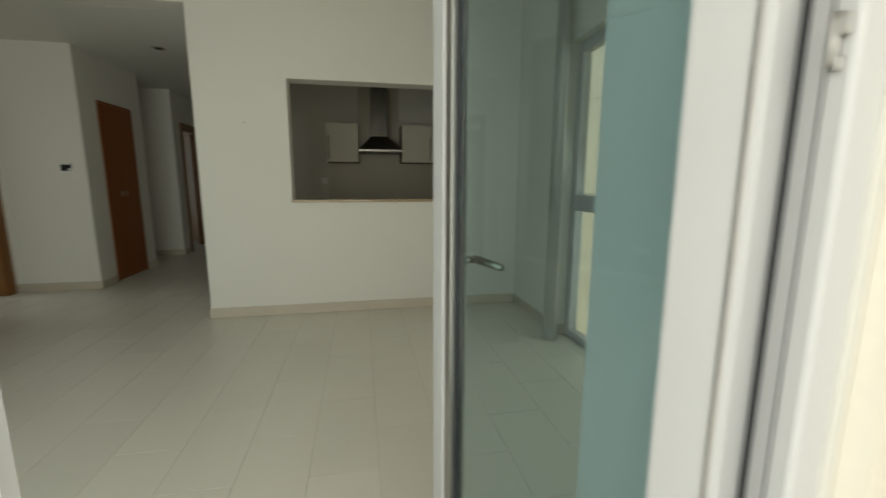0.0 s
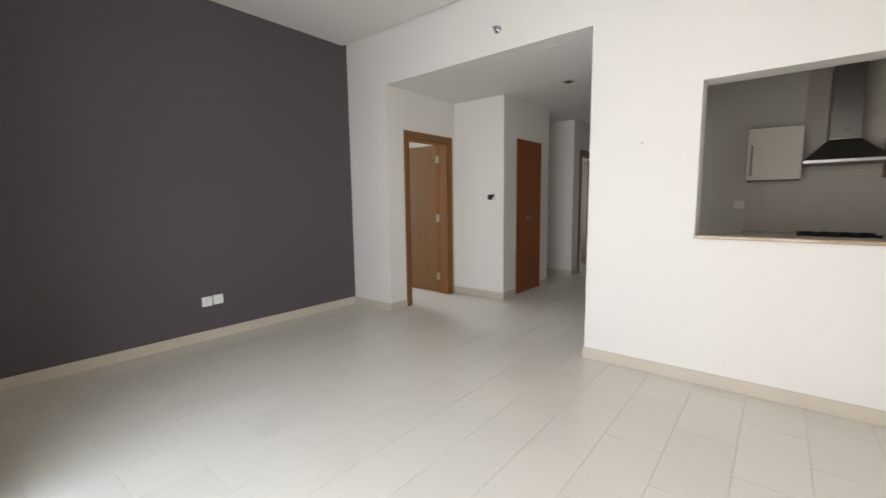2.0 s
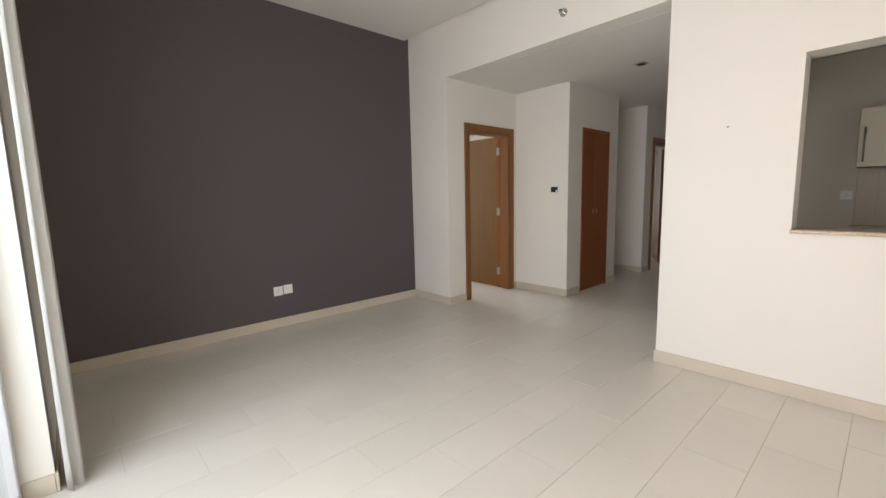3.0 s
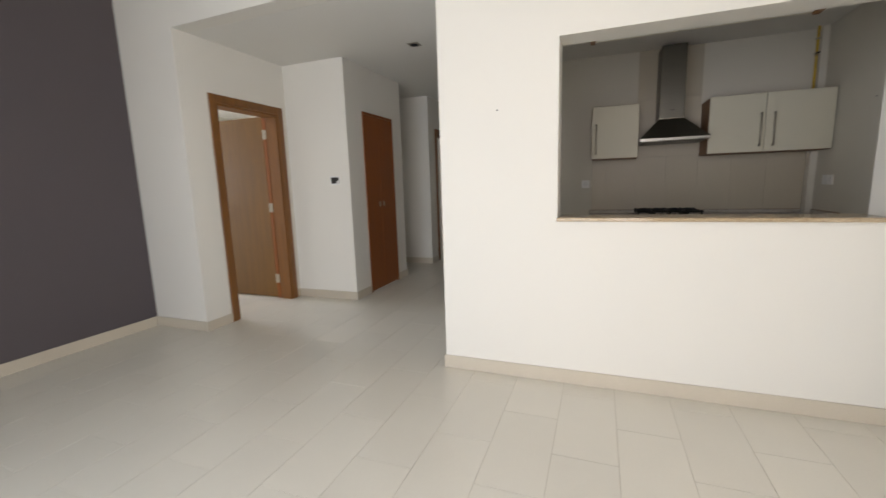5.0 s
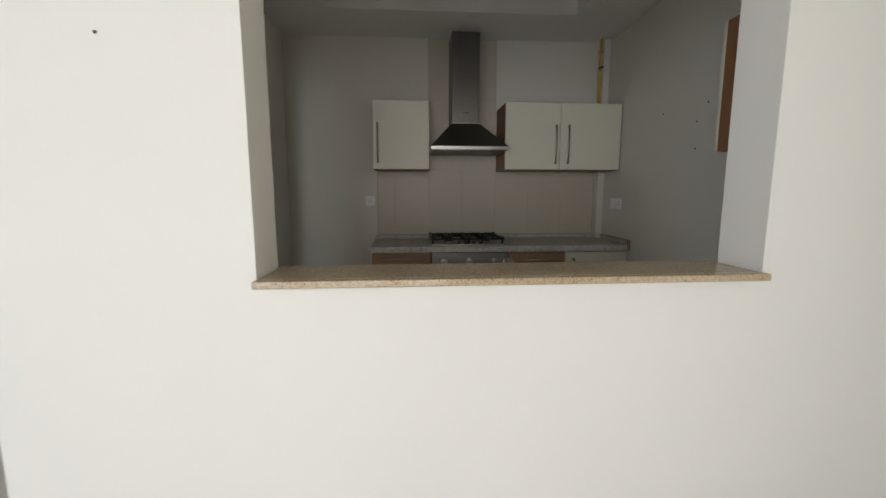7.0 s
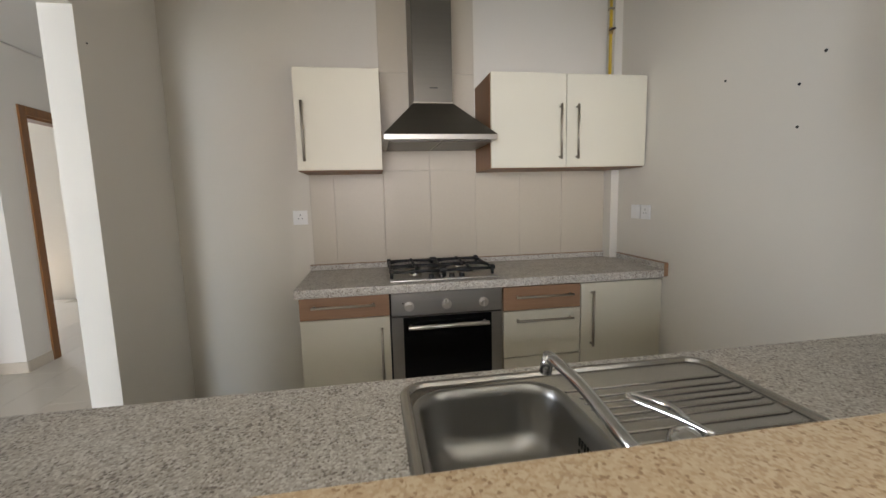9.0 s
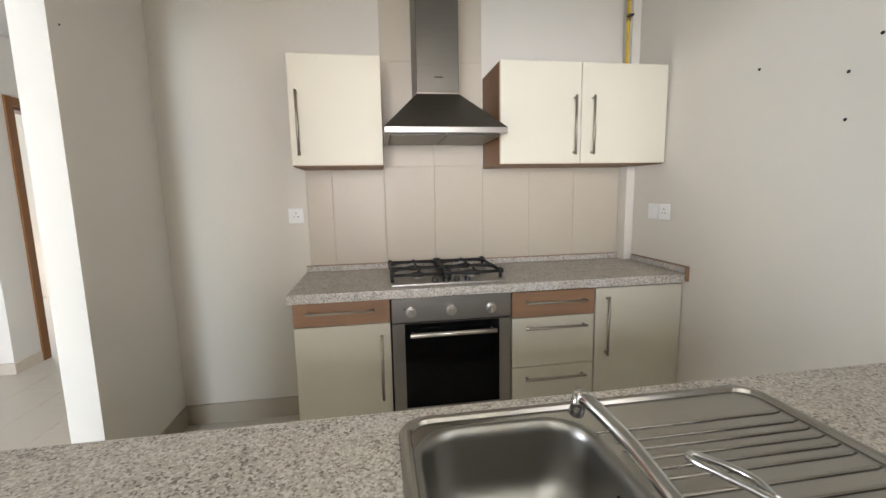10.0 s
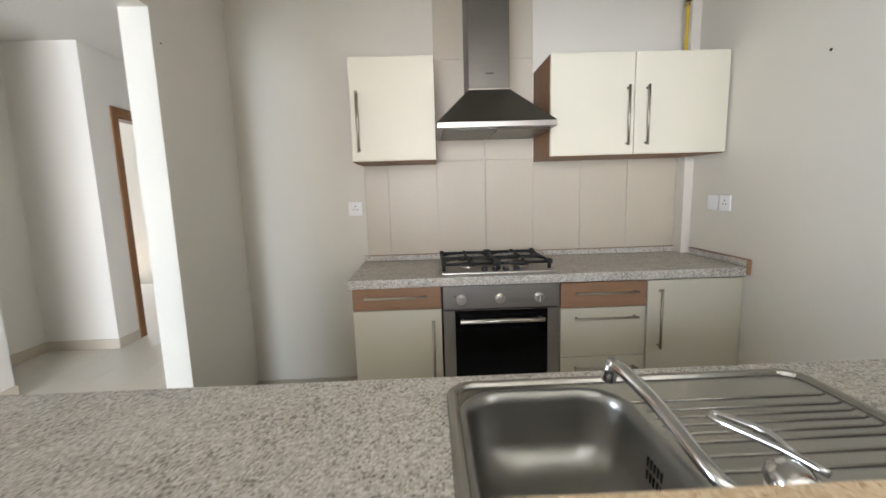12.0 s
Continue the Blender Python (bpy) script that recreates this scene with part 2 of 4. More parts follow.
def tube(points, radii, n=12, bm=None, flat=1.0):
    """A round tube through the points, each with its radius; flat squeezes it across."""
    pts = [Vector(p) for p in points]
    b = bmesh.new()
    rings = []
    for i, p in enumerate(pts):
        d = (pts[min(i + 1, len(pts) - 1)] - pts[max(i - 1, 0)]).normalized()
        side = d.cross(Vector((0, 0, 1)))
        side = side.normalized() if side.length > 1e-4 else Vector((1, 0, 0))
        up = side.cross(d)
        r = radii[i] if isinstance(radii, (list, tuple)) else radii
        rings.append([b.verts.new(p + side * math.cos(2 * math.pi * k / n) * r + up * math.sin(2 * math.pi * k / n) * r * flat) for k in range(n)])
    for a, c in zip(rings, rings[1:]):
        for k in range(n):
            b.faces.new((a[k], a[(k + 1) % n], c[(k + 1) % n], c[k]))
    b.faces.new(rings[0][::-1])
    b.faces.new(rings[-1])
    bmesh.ops.recalc_face_normals(b, faces=b.faces[:])
    return merge(bm, b)


def curve_points(ctrl, steps=8):
    """Catmull-Rom through the control points."""
    c = [Vector(p) for p in ctrl]
    c = [2 * c[0] - c[1]] + c + [2 * c[-1] - c[-2]]
    out = []
    for i in range(1, len(c) - 2):
        for s in range(steps):
            t = s / steps
            out.append(0.5 * (2 * c[i] + (c[i + 1] - c[i - 1]) * t + (2 * c[i - 1] - 5 * c[i] + 4 * c[i + 1] - c[i + 2]) * t * t
                              + (3 * c[i] - c[i - 1] - 3 * c[i + 1] + c[i + 2]) * t ** 3))
    return out + [c[-2]]


def prism(poly, z0, z1, bm=None):
    b = bmesh.new()
    lo = [b.verts.new((x, y, z0)) for x, y in poly]
    hi = [b.verts.new((x, y, z1)) for x, y in poly]
    n = len(poly)
    b.faces.new(lo[::-1])
    b.faces.new(hi)
    for k in range(n):
        b.faces.new((lo[k], lo[(k + 1) % n], hi[(k + 1) % n], hi[k]))
    bmesh.ops.recalc_face_normals(b, faces=b.faces[:])
    return merge(bm, b)


def structure(name, bm, mat, label, category):
    return tagged(link(name, bm, mat), label, category, kind="structure")


def wall_x(x0, x1, y0, y1, z0, z1, holes=(), bm=None):
    """A wall that runs along y, with holes (ya, yb, za, zb) through it: one closed mesh."""
    b = bmesh.new()
    us = sorted({y0, y1, *(h[0] for h in holes), *(h[1] for h in holes)})
    zs = sorted({z0, z1, *(h[2] for h in holes), *(h[3] for h in holes)})
    us, zs = [u for u in us if y0 <= u <= y1], [z for z in zs if z0 <= z <= z1]

    def solid(i, k):
        if not (0 <= i < len(us) - 1 and 0 <= k < len(zs) - 1):
            return False
        u, z = (us[i] + us[i + 1]) / 2, (zs[k] + zs[k + 1]) / 2
        return not any(h[0] < u < h[1] and h[2] < z < h[3] for h in holes)

    def quad(*pts):
        b.faces.new([b.verts.new(p) for p in pts])
    for i in range(len(us) - 1):
        for k in range(len(zs) - 1):
            if not solid(i, k):
                continue
            ya, yb, za, zb = us[i], us[i + 1], zs[k], zs[k + 1]
            quad((x0, ya, za), (x0, ya, zb), (x0, yb, zb), (x0, yb, za))
            quad((x1, ya, za), (x1, yb, za), (x1, yb, zb), (x1, ya, zb))
            if not solid(i - 1, k):
                quad((x0, ya, za), (x1, ya, za), (x1, ya, zb), (x0, ya, zb))
            if not solid(i + 1, k):
                quad((x0, yb, za), (x0, yb, zb), (x1, yb, zb), (x1, yb, za))
            if not solid(i, k - 1):
                quad((x0, ya, za), (x0, yb, za), (x1, yb, za), (x1, ya, za))
            if not solid(i, k + 1):
                quad((x0, ya, zb), (x1, ya, zb), (x1, yb, zb), (x0, yb, zb))
    bmesh.ops.remove_doubles(b, verts=b.verts[:], dist=1e-5)
    bmesh.ops.recalc_face_normals(b, faces=b.faces[:])
    return merge(bm, b)


def wall_y(x0, x1, y0, y1, z0, z1, holes=(), bm=None):
    bm = wall_x(y0, y1, x0, x1, z0, z1, holes) if bm is None else bm
    for v in bm.verts:
        v.co.x, v.co.y = v.co.y, v.co.x
    bmesh.ops.reverse_faces(bm, faces=bm.faces[:])
    return bm


# ---- the large structure ----
LIV_H, HALL_H, KIT_H = 3.16, 2.605, 2.575
N_WALL, E_KIT, E_LIV, W_LIV = 6.49, 1.255, 1.215, -4.636
TOP = 3.4

structure("ground", box(-400, 400, -400, 400, -6.5, -6.2), PAVING, "grey concrete paving around the building", "ground")
structure("wall_west", box(W_LIV - 0.16, W_LIV, 0.40, 4.2, 0, TOP), DARK, "charcoal painted feature wall of the living room", "wall")
structure("wall_south", wall_y(W_LIV - 0.16, 1.40, 0.40, 0.61, 0, TOP, [(-2.95, 0.131, -0.0, 2.45)]), WHITE,
          "white wall around the balcony glazing", "wall")
structure("wall_south_pier", box(0.131, E_LIV, 0.6101, 0.825, 0, LIV_H), WHITE, "white pier beside the balcony door", "wall")
structure("wall_east", wall_x(E_LIV, 1.40, 0.6101, 4.19, 0, TOP, [(1.30, 3.07, 0.0, 2.2)]), WHITE, "white wall with a tall window", "wall")
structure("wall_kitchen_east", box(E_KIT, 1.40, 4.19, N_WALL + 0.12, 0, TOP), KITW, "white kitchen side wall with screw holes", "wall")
structure("wall_divider", wall_y(-1.625, E_LIV, 4.0, 4.19, 0, TOP, [(-0.886, 0.64, 1.026, 2.071)]), WHITE,
          "white wall with a serving hatch to the kitchen", "wall")
structure("wall_north_stub", prism([(W_LIV, 4.058), (-3.975, 4.056), (-3.975, 4.2), (W_LIV, 4.2)], 0, TOP), WHITE,
          "white wall beside the charcoal wall", "wall")
structure("beam_hall", prism([(-3.975, 4.056), (-1.625, 4.0), (-1.625, 4.19), (-3.975, 4.2)], HALL_H, TOP), WHITE,
          "white beam above the opening to the hall", "beam")
structure("wall_hall_west", wall_x(-4.10, -3.975, 4.2, 7.6, 0, 2.8, [(4.40, 5.19, 0, 2.075)]), WHITE, "white hall wall with a bedroom door", "wall")
structure("wall_pier", box(-3.975, -3.19, 5.33, 5.45, 0, 2.8), WHITE, "white wall with an open switch box", "wall")
structure("wall_cupboard", box(-3.31, -3.19, 5.45, 6.63, 0, 2.8), WHITE, "white hall wall with a cupboard door", "wall")
structure("wall_recess", box(-3.90, -3.31, 6.51, 6.63, 0, 2.8, bm=box(-3.975, -3.79, 6.63, 7.53, 0, 2.8)), WHITE, "white walls of the hall recess", "wall")
structure("wall_hall_far", wall_x(-3.28, -3.16, 7.65, 9.0, 0, 2.8, [(7.86, 8.66, 0, 2.075)]), WHITE, "white hall wall with an open door", "wall")
structure("wall_recess_north", box(-3.975, -3.16, 7.53, 7.65, 0, 2.8), WHITE, "white wall at the back of the hall recess", "wall")
structure("wall_hall_end", box(-3.28, -1.5, 9.0, 9.12, 0, 2.8), WHITE, "plain white end wall of the hall", "wall")
structure("wall_kitchen_west", wall_x(-1.625, -1.50, 4.19, 9.0, 0, 2.8, [(4.19, 5.80, 0, 2.112)]), WHITE,
          "white wall with the kitchen doorway", "wall")
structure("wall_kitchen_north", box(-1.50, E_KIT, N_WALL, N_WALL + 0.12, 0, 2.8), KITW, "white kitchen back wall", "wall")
structure("wall_bedroom", box(-7.3, -4.8, 4.06, 4.2, 0, 2.8, bm=box(-7.3, -4.1, 7.6, 7.72, 0, 2.8, bm=wall_x(-7.3, -7.18, 4.2, 7.6, 0, 2.8, [(4.72, 5.48, 0.78, 2.22)]))),
          WHITE, "plain white walls of the bedroom", "wall")
structure("wall_far_room", wall_x(-6.1, -5.98, 7.72, 10.4, 0, 2.8, bm=box(-3.28, -3.16, 9.12, 10.4, 0, 2.8)), WHITE, "plain white walls of the far room", "wall")
structure("wall_far_room_end", wall_y(-6.1, -3.16, 10.4, 10.52, 0, 2.8, [(-5.95, -5.40, 0.3, 2.3)]), WHITE, "plain white end wall of the far room", "wall")

structure("ceiling_living", box(W_LIV - 0.16, 1.40, 0.40, 4.0, LIV_H, TOP - 0.01), CEIL, "flat white living room ceiling", "ceiling")
structure("ceiling_hall", box(-3.975, -1.625, 4.2, 9.0, HALL_H, 2.79), CEIL, "flat white hall ceiling", "ceiling")
kc = box(-1.50, -1.02, 4.19, N_WALL, KIT_H, 2.79)
box(0.78, E_KIT, 4.19, N_WALL, KIT_H, 2.79, bm=kc)
box(-1.02, 0.78, 5.96, N_WALL, KIT_H, 2.79, bm=kc)
box(-1.02, 0.78, 4.19, 4.75, KIT_H, 2.79, bm=kc)
box(-1.02, 0.78, 4.75, 5.96, 2.70, 2.79, bm=kc)
structure("ceiling_kitchen", kc, CEIL, "white kitchen ceiling with a shallow recess", "ceiling")
structure("ceiling_bedroom", box(-7.3, -4.1, 4.06, 7.72, 2.6, 2.79), CEIL, "flat white bedroom ceiling", "ceiling")
structure("ceiling_far_room", box(-6.1, -3.16, 7.65, 10.52, 2.6, 2.79), CEIL, "flat white ceiling of the far room", "ceiling")


# skirtings, 90 mm high and 12 mm thick
# kitchen skirting: the beige tile with its shade mixed into the colour
KITB = material("beige_skirting_in_shade", (0.40, 0.345, 0.265), 0.4, var=0.06, scale=3, fine=120, bump=0.02)


def skirting(x0, x1, y0, y1, h=0.09, mat=BASE):
    tagged(link("baseboard", box(x0, x1, y0, y1, 0, h, 0.002), mat), "beige tile skirting board along the wall", "baseboard", kind="structure")


T = 0.012
skirting(W_LIV, W_LIV + T, 0.61, 4.045)
skirting(W_LIV, -3.975 + T, 4.044, 4.056)
skirting(-3.975, -3.975 + T, 4.057, 4.33)
skirting(-3.975, -3.975 + T, 5.262, 5.318)
skirting(-3.975, -3.19 + T, 5.318, 5.33)
skirting(-3.19, -3.19 + T, 5.331, 5.64)
skirting(-3.19, -3.19 + T, 6.357, 6.63 + T)
skirting(-3.79, -3.19, 6.63, 6.63 + T)
skirting(-3.79, -3.79 + T, 6.643, 7.518)
skirting(-3.79, -3.16 + T, 7.518, 7.53)
skirting(-3.16, -3.16 + T, 7.531, 7.785)
skirting(-1.625 - T, E_LIV, 4.0 - T, 4.0)
skirting(-1.625 - T, -1.625, 4.001, 4.19)
skirting(E_LIV - T, E_LIV, 3.07 - T, 3.987)
skirting(E_LIV, 1.29, 3.07 - T, 3.07)
skirting(W_LIV + T, -2.95 + T, 0.61, 0.622)
skirting(-2.95, -2.95 + T, 0.50, 0.609)
skirting(-1.50, -0.77, N_WALL - T, N_WALL, 0.12, KITB)
skirting(-1.50, -1.50 + T, 5.80, N_WALL - T, 0.12, KITB)


# ---- floor tiles: 292 x 602 mm in half bond ----
TW, TL, GAP = 0.2925, 0.602, 0.0024
floor = structure("floor", box(-7.3, W_LIV - 0.1602, 4.06, 10.5, -0.16, -0.0022, bm=box(W_LIV - 0.16, 1.40, 0.38, 10.5, -0.16, -0.0022)), GROUT, "beige rectangular porcelain tiles in half bond", "floor")


def tile_mesh(name, w, l, t, c=0.0006):
    """One tile, centred, its top at z = 0, with a small chamfer."""
    b = bmesh.new()
    lo = [b.verts.new((sx * w / 2, sy * l / 2, -t)) for sx, sy in ((-1, -1), (1, -1), (1, 1), (-1, 1))]
    mid = [b.verts.new((sx * w / 2, sy * l / 2, -c)) for sx, sy in ((-1, -1), (1, -1), (1, 1), (-1, 1))]
    hi = [b.verts.new((sx * (w / 2 - c), sy * (l / 2 - c), 0)) for sx, sy in ((-1, -1), (1, -1), (1, 1), (-1, 1))]
    b.faces.new(hi)
    for k in range(4):
        n = (k + 1) % 4
        b.faces.new((lo[k], lo[n], mid[n], mid[k]))
        b.faces.new((mid[k], mid[n], hi[n], hi[k]))
    me = bpy.data.meshes.new(name)
    b.to_mesh(me)
    b.free()
    me.materials.append(TILE)
    return me


TILE_MESH = tile_mesh("floor_tile", TW - GAP, TL - GAP, 0.008)
rest = bmesh.new()
rng = random.Random(4)
for i in range(-22, 10):
    xc = -1.123 + TW * (i + 0.5)
    shift = 3.56 if i % 2 == 0 else 3.56 + TL / 2
    for j in range(-6, 13):
        yc = shift + TL * (j + 0.5)
        if not (-7.3 < xc < 1.45 and 0.3 < yc < 10.4):
            continue
        if xc < W_LIV - 0.2 and yc < 4.2:
            continue
        near = W_LIV - 0.1 < xc < 1.25 and 0.41 + TL / 2 < yc < 4.9
        dz = rng.uniform(-0.00025, 0.00025)
        if near:
            t = new("tile", TILE_MESH)
            t.parent = floor
            t.location = (xc, yc, dz)
        else:
            x0, x1 = xc - TW / 2 + GAP / 2, min(xc + TW / 2 - GAP / 2, 1.395)
            if xc < W_LIV and yc < 4.5:
                x0 = max(x0, W_LIV - 0.155)
            box(x0, x1, max(yc - TL / 2 + GAP / 2, 0.405), yc + TL / 2 - GAP / 2, -0.008, dz, bm=rest)
far_tiles = link("tile_field", rest, TILE, floor)
tagged(far_tiles, kind="stuff")

# ---- doors ----
def door_frame(parent, y0, y1, face, back, h, w=0.07, t=0.016):
    """Casing round an opening in a wall along y: faces at x = face (proud) and linings to x = back."""
    part("jamb_casing", box(face, face + t, y0 - w, y0 + 0.004, 0, h + w, 0.003), WOOD, parent)
    part("jamb_casing", box(face, face + t, y1 - 0.004, y1 + w, 0, h + w, 0.003), WOOD, parent)
    part("head_casing", box(face, face + t, y0 + 0.005, y1 - 0.005, h - 0.004, h + w - 0.001, 0.003), WOOD, parent)
    part("jamb_lining", box(back, face + 0.001, y0 + 0.001, y0 + 0.026, 0, h - 0.027), WOOD, parent)
    part("jamb_lining", box(back + 0.045, face + 0.001, y1 - 0.028, y1 - 0.001, 0, h - 0.027), WOOD, parent)
    part("jamb_rebate", box(back, back + 0.0448, y1 - 0.012, y1 - 0.001, 0, h - 0.027), WOOD, parent)
    part("head_lining", box(back, face + 0.001, y0 + 0.001, y1 - 0.001, h - 0.026, h - 0.001), WOOD, parent)


def hinge(parent, x, y, z):
    b = box(x - 0.002, x + 0.046, y - 0.002, y + 0.002, z - 0.05, z + 0.05, 0.0008)
    cyl((x, y, z - 0.052), (x, y, z + 0.052), 0.007, n=12, bm=b)
    part("hinge", b, NICKEL, parent, "satin nickel butt hinge")


def lever_handle(parent, x, y, z, side, along=-1):
    """A lever handle on a leaf face normal to y; side is the face's direction, along the lever's."""
    b = cyl((x, y, z), (x, y + side * 0.010, z), 0.026, n=24)
    cyl((x, y, z), (x, y + side * 0.05, z), 0.009, n=14, bm=b)
    tube(curve_points([(x, y + side * 0.05, z), (x - along * 0.012, y + side * 0.055, z), (x - along * 0.12, y + side * 0.052, z - 0.003)], 5), 0.009, bm=b)
    cyl((x, y, z - 0.075), (x, y + side * 0.008, z - 0.075), 0.022, n=20, bm=b)
    part("door_handle", b, NICKEL, parent, "satin nickel lever handle with keyhole rose", True)


bed_door = tagged(empty("door_1", -4.1, 4.80, 0), "oak veneer bedroom door standing open in its frame", "door", kind="structure")
door_frame(bed_door, 4.40, 5.19, -3.975, -4.138, 2.075)
# the leaf stands square to the wall, inside the bedroom
# oak lining; the redder veneer colour stands for the shade on it
part("jamb_rebate", box(-4.181, -4.139, 5.1745, 5.1895, 0, 2.048), REDW, bed_door, "door lining with its shade in the reddish colour")
leaf = part("door_leaf", box(-4.930, -4.182, 5.172, 5.212, 0.008, 2.066, 0.002), LEAFW, bed_door, "pale oak flush door leaf")
lever_handle(leaf, -4.866, 5.172, 1.05, -1, -1)
for hz in (0.235, 1.06, 1.87):
    hinge(leaf, -4.179, 5.171, hz)

cup = tagged(empty("cupboard_door", -3.17, 6.0, 0), "reddish brown flush double cupboard door, closed", "cupboard door")
part("door_leaf", box(-3.189, -3.181, 5.672, 5.990, 0.012, 2.078, 0.002), REDW, cup)
part("door_leaf", box(-3.189, -3.181, 5.993, 6.330, 0.012, 2.078, 0.002), REDW, cup)
part("frame_jamb", box(-3.1895, -3.176, 5.648, 5.670, 0, 2.106, 0.002), REDW, cup)
part("frame_jamb", box(-3.1895, -3.176, 6.332, 6.356, 0, 2.106, 0.002), REDW, cup)
part("frame_head", box(-3.1895, -3.176, 5.671, 6.331, 2.081, 2.106, 0.002), REDW, cup)
for py in (5.945, 6.04):
    part("pull", box(-3.1815, -3.174, py - 0.012, py + 0.012, 1.02, 1.08, 0.002), NICKEL, cup, "small flush nickel pull")

far_door = tagged(empty("door_2", -3.2, 8.26, 0), "oak veneer door standing wide open to a bright room", "door", kind="structure")
door_frame(far_door, 7.86, 8.66, -3.16, -3.28, 2.075)
far_leaf = part("door_leaf", box(0, 0.76, -0.02, 0.02, 0.008, 2.035, 0.002), WOOD, far_door, "oak flush door leaf, wide open")
far_leaf.matrix_world = pose(-3.31, 8.66, 0, 0, 0, 117)


# ---- glazed balcony door and windows ----
def glazed_sash(parent, w, h, stile, depth, glass, slim=0.050, bead=0.031):
    """A sash in the local xz plane from x = 0 (hinges) to w: a broad hinge stile, a slim closing stile with a metal bead."""
    a, b = stile, w - slim - bead
    part("stile", box(0, stile, -depth / 2, depth / 2, 0, h, 0.004, 2), ALU, parent)
    part("stile", box(w - slim, w, -depth / 2, depth / 2, 0, h, 0.004, 2), ALU, parent)
    part("glazing_bead", box(b, w - slim - 0.0005, -0.021, 0.021, stile, h - stile, 0.003), STEEL, parent, "grey metal glazing bead")
    part("rail", box(stile, w - slim, -depth / 2 + 0.002, depth / 2 - 0.002, 0, stile, 0.003), ALU, parent)
    part("rail", box(stile, w - slim, -depth / 2 + 0.002, depth / 2 - 0.002, h - stile, h, 0.003), ALU, parent)
    # added dark strip that draws the shaded gap between sash and jamb
    part("gasket", box(-0.004, -0.0005, -depth / 2 + 0.003, -depth / 2 + 0.012, 0.01, h - 0.01), RUBBER, parent, "dark strip drawn for the shaded gap at the hinge edge")
    part("trim_strip", box(0.009, 0.015, depth / 2 - 0.001, depth / 2 + 0.002, 0.03, h - 0.03, 0.001), STEEL, parent, "thin grey joint strip")
    g = 0.004
    seal = box(a, a + g, -0.010, 0.010, stile, h - stile)
    box(b - g, b, -0.010, 0.010, stile, h - stile, bm=seal)
    box(a + g, b - g, -0.010, 0.010, stile, stile + g, bm=seal)
    box(a + g, b - g, -0.010, 0.010, h - stile - g, h - stile, bm=seal)
    part("gasket", seal, RUBBER, parent, "dark rubber glazing gasket")
    pane = part("pane", box(a + g, b - g, -0.004, 0.004, stile + g, h - stile - g), glass, parent, "green tinted glass pane")
    pane.visible_shadow = False


HINGE = Vector((0.088, 0.458, 0))
LEAD = Vector((-0.099, 1.105, 0))
ang = math.degrees(math.atan2(LEAD.y - HINGE.y, LEAD.x - HINGE.x))
balcony = tagged(empty("balcony_door"), "white framed glass balcony door, swung open inwards", "glass door")
glazed_sash(balcony, (LEAD - HINGE).length, 2.36, 0.078, 0.052, GLASS)
hc = box(0.615, 0.645, -0.036, -0.026, 0.93, 1.09, 0.003)
cyl((0.63, -0.03, 1.02), (0.63, -0.065, 1.02), 0.009, bm=hc)
tube([(0.635, -0.065, 1.02), (0.60, -0.068, 1.02), (0.52, -0.066, 1.02)], [0.010, 0.010, 0.008], bm=hc)
part("door_handle", hc, NICKEL, balcony, "metal lever handle", True)
balcony.matrix_world = pose(HINGE.x, HINGE.y, 0.012, 0, 0, ang)

front = tagged(empty("window_1", -1.4, 0.46, 0), "white aluminium balcony glazing with fixed panes", "window", kind="structure")
for x0, x1 in ((-2.949, -2.885), (-1.80, -1.74)):
    part("window_frame", box(x0, x1, 0.42, 0.50, 0.012, 2.449, 0.004), ALU, front)
# lock jamb: outer nib, gasket, channel, inner nib
part("window_frame", box(-0.665, -0.540, 0.372, 0.400, 0.012, 2.449, 0.003), ALU, front)
part("gasket", box(-0.664, -0.553, 0.4002, 0.411, 0.013, 2.44), RUBBER, front, "dark rubber gasket")
part("lock_channel", box(-0.664, -0.557, 0.4112, 0.440, 0.012, 2.445), STEEL, front, "grey metal lock channel")
part("window_frame", box(-0.665, -0.547, 0.4402, 0.465, 0.012, 2.449, 0.003), ALU, front)
part("window_frame", box(-0.665, -0.610, 0.4652, 0.50, 0.012, 2.449, 0.003), ALU, front)
# hinge jamb: outer nib, groove, inner body
part("window_frame", box(0.092, 0.130, 0.405, 0.428, 0.012, 2.449, 0.003), ALU, front)
part("gasket", box(0.100, 0.130, 0.4282, 0.434, 0.013, 2.44), RUBBER, front, "dark rubber gasket")
part("window_frame", box(0.112, 0.130, 0.4342, 0.50, 0.012, 2.449, 0.003), ALU, front)
part("window_frame", box(-2.885, -0.666, 0.431, 0.499, 2.385, 2.449, 0.003), ALU, front)
part("window_frame", box(-0.564, 0.090, 0.431, 0.499, 2.395, 2.449, 0.003), ALU, front)
part("window_sill", box(-2.949, 0.130, 0.41, 0.52, -0.002, 0.0115, 0.003), ALU, front, "low aluminium threshold")
for x0, x1 in ((-2.885, -1.80), (-1.74, -0.666)):
    part("window_frame", box(x0, x1, 0.432, 0.498, 0.012, 0.075, 0.003), ALU, front)
    p = part("pane", box(x0, x1, 0.461, 0.469, 0.0752, 2.3848), CLEAR, front)
    p.visible_shadow = False
keep = box(-0.559, -0.547, 0.413, 0.4385, 0.985, 1.118, 0.002)
box(-0.549, -0.536, 0.414, 0.438, 1.062, 1.108, 0.003, bm=keep)
box(-0.549, -0.537, 0.414, 0.438, 0.995, 1.040, 0.003, bm=keep)
part("lock_keep", keep, PLASTIC, front, "white lock keep on the jamb")
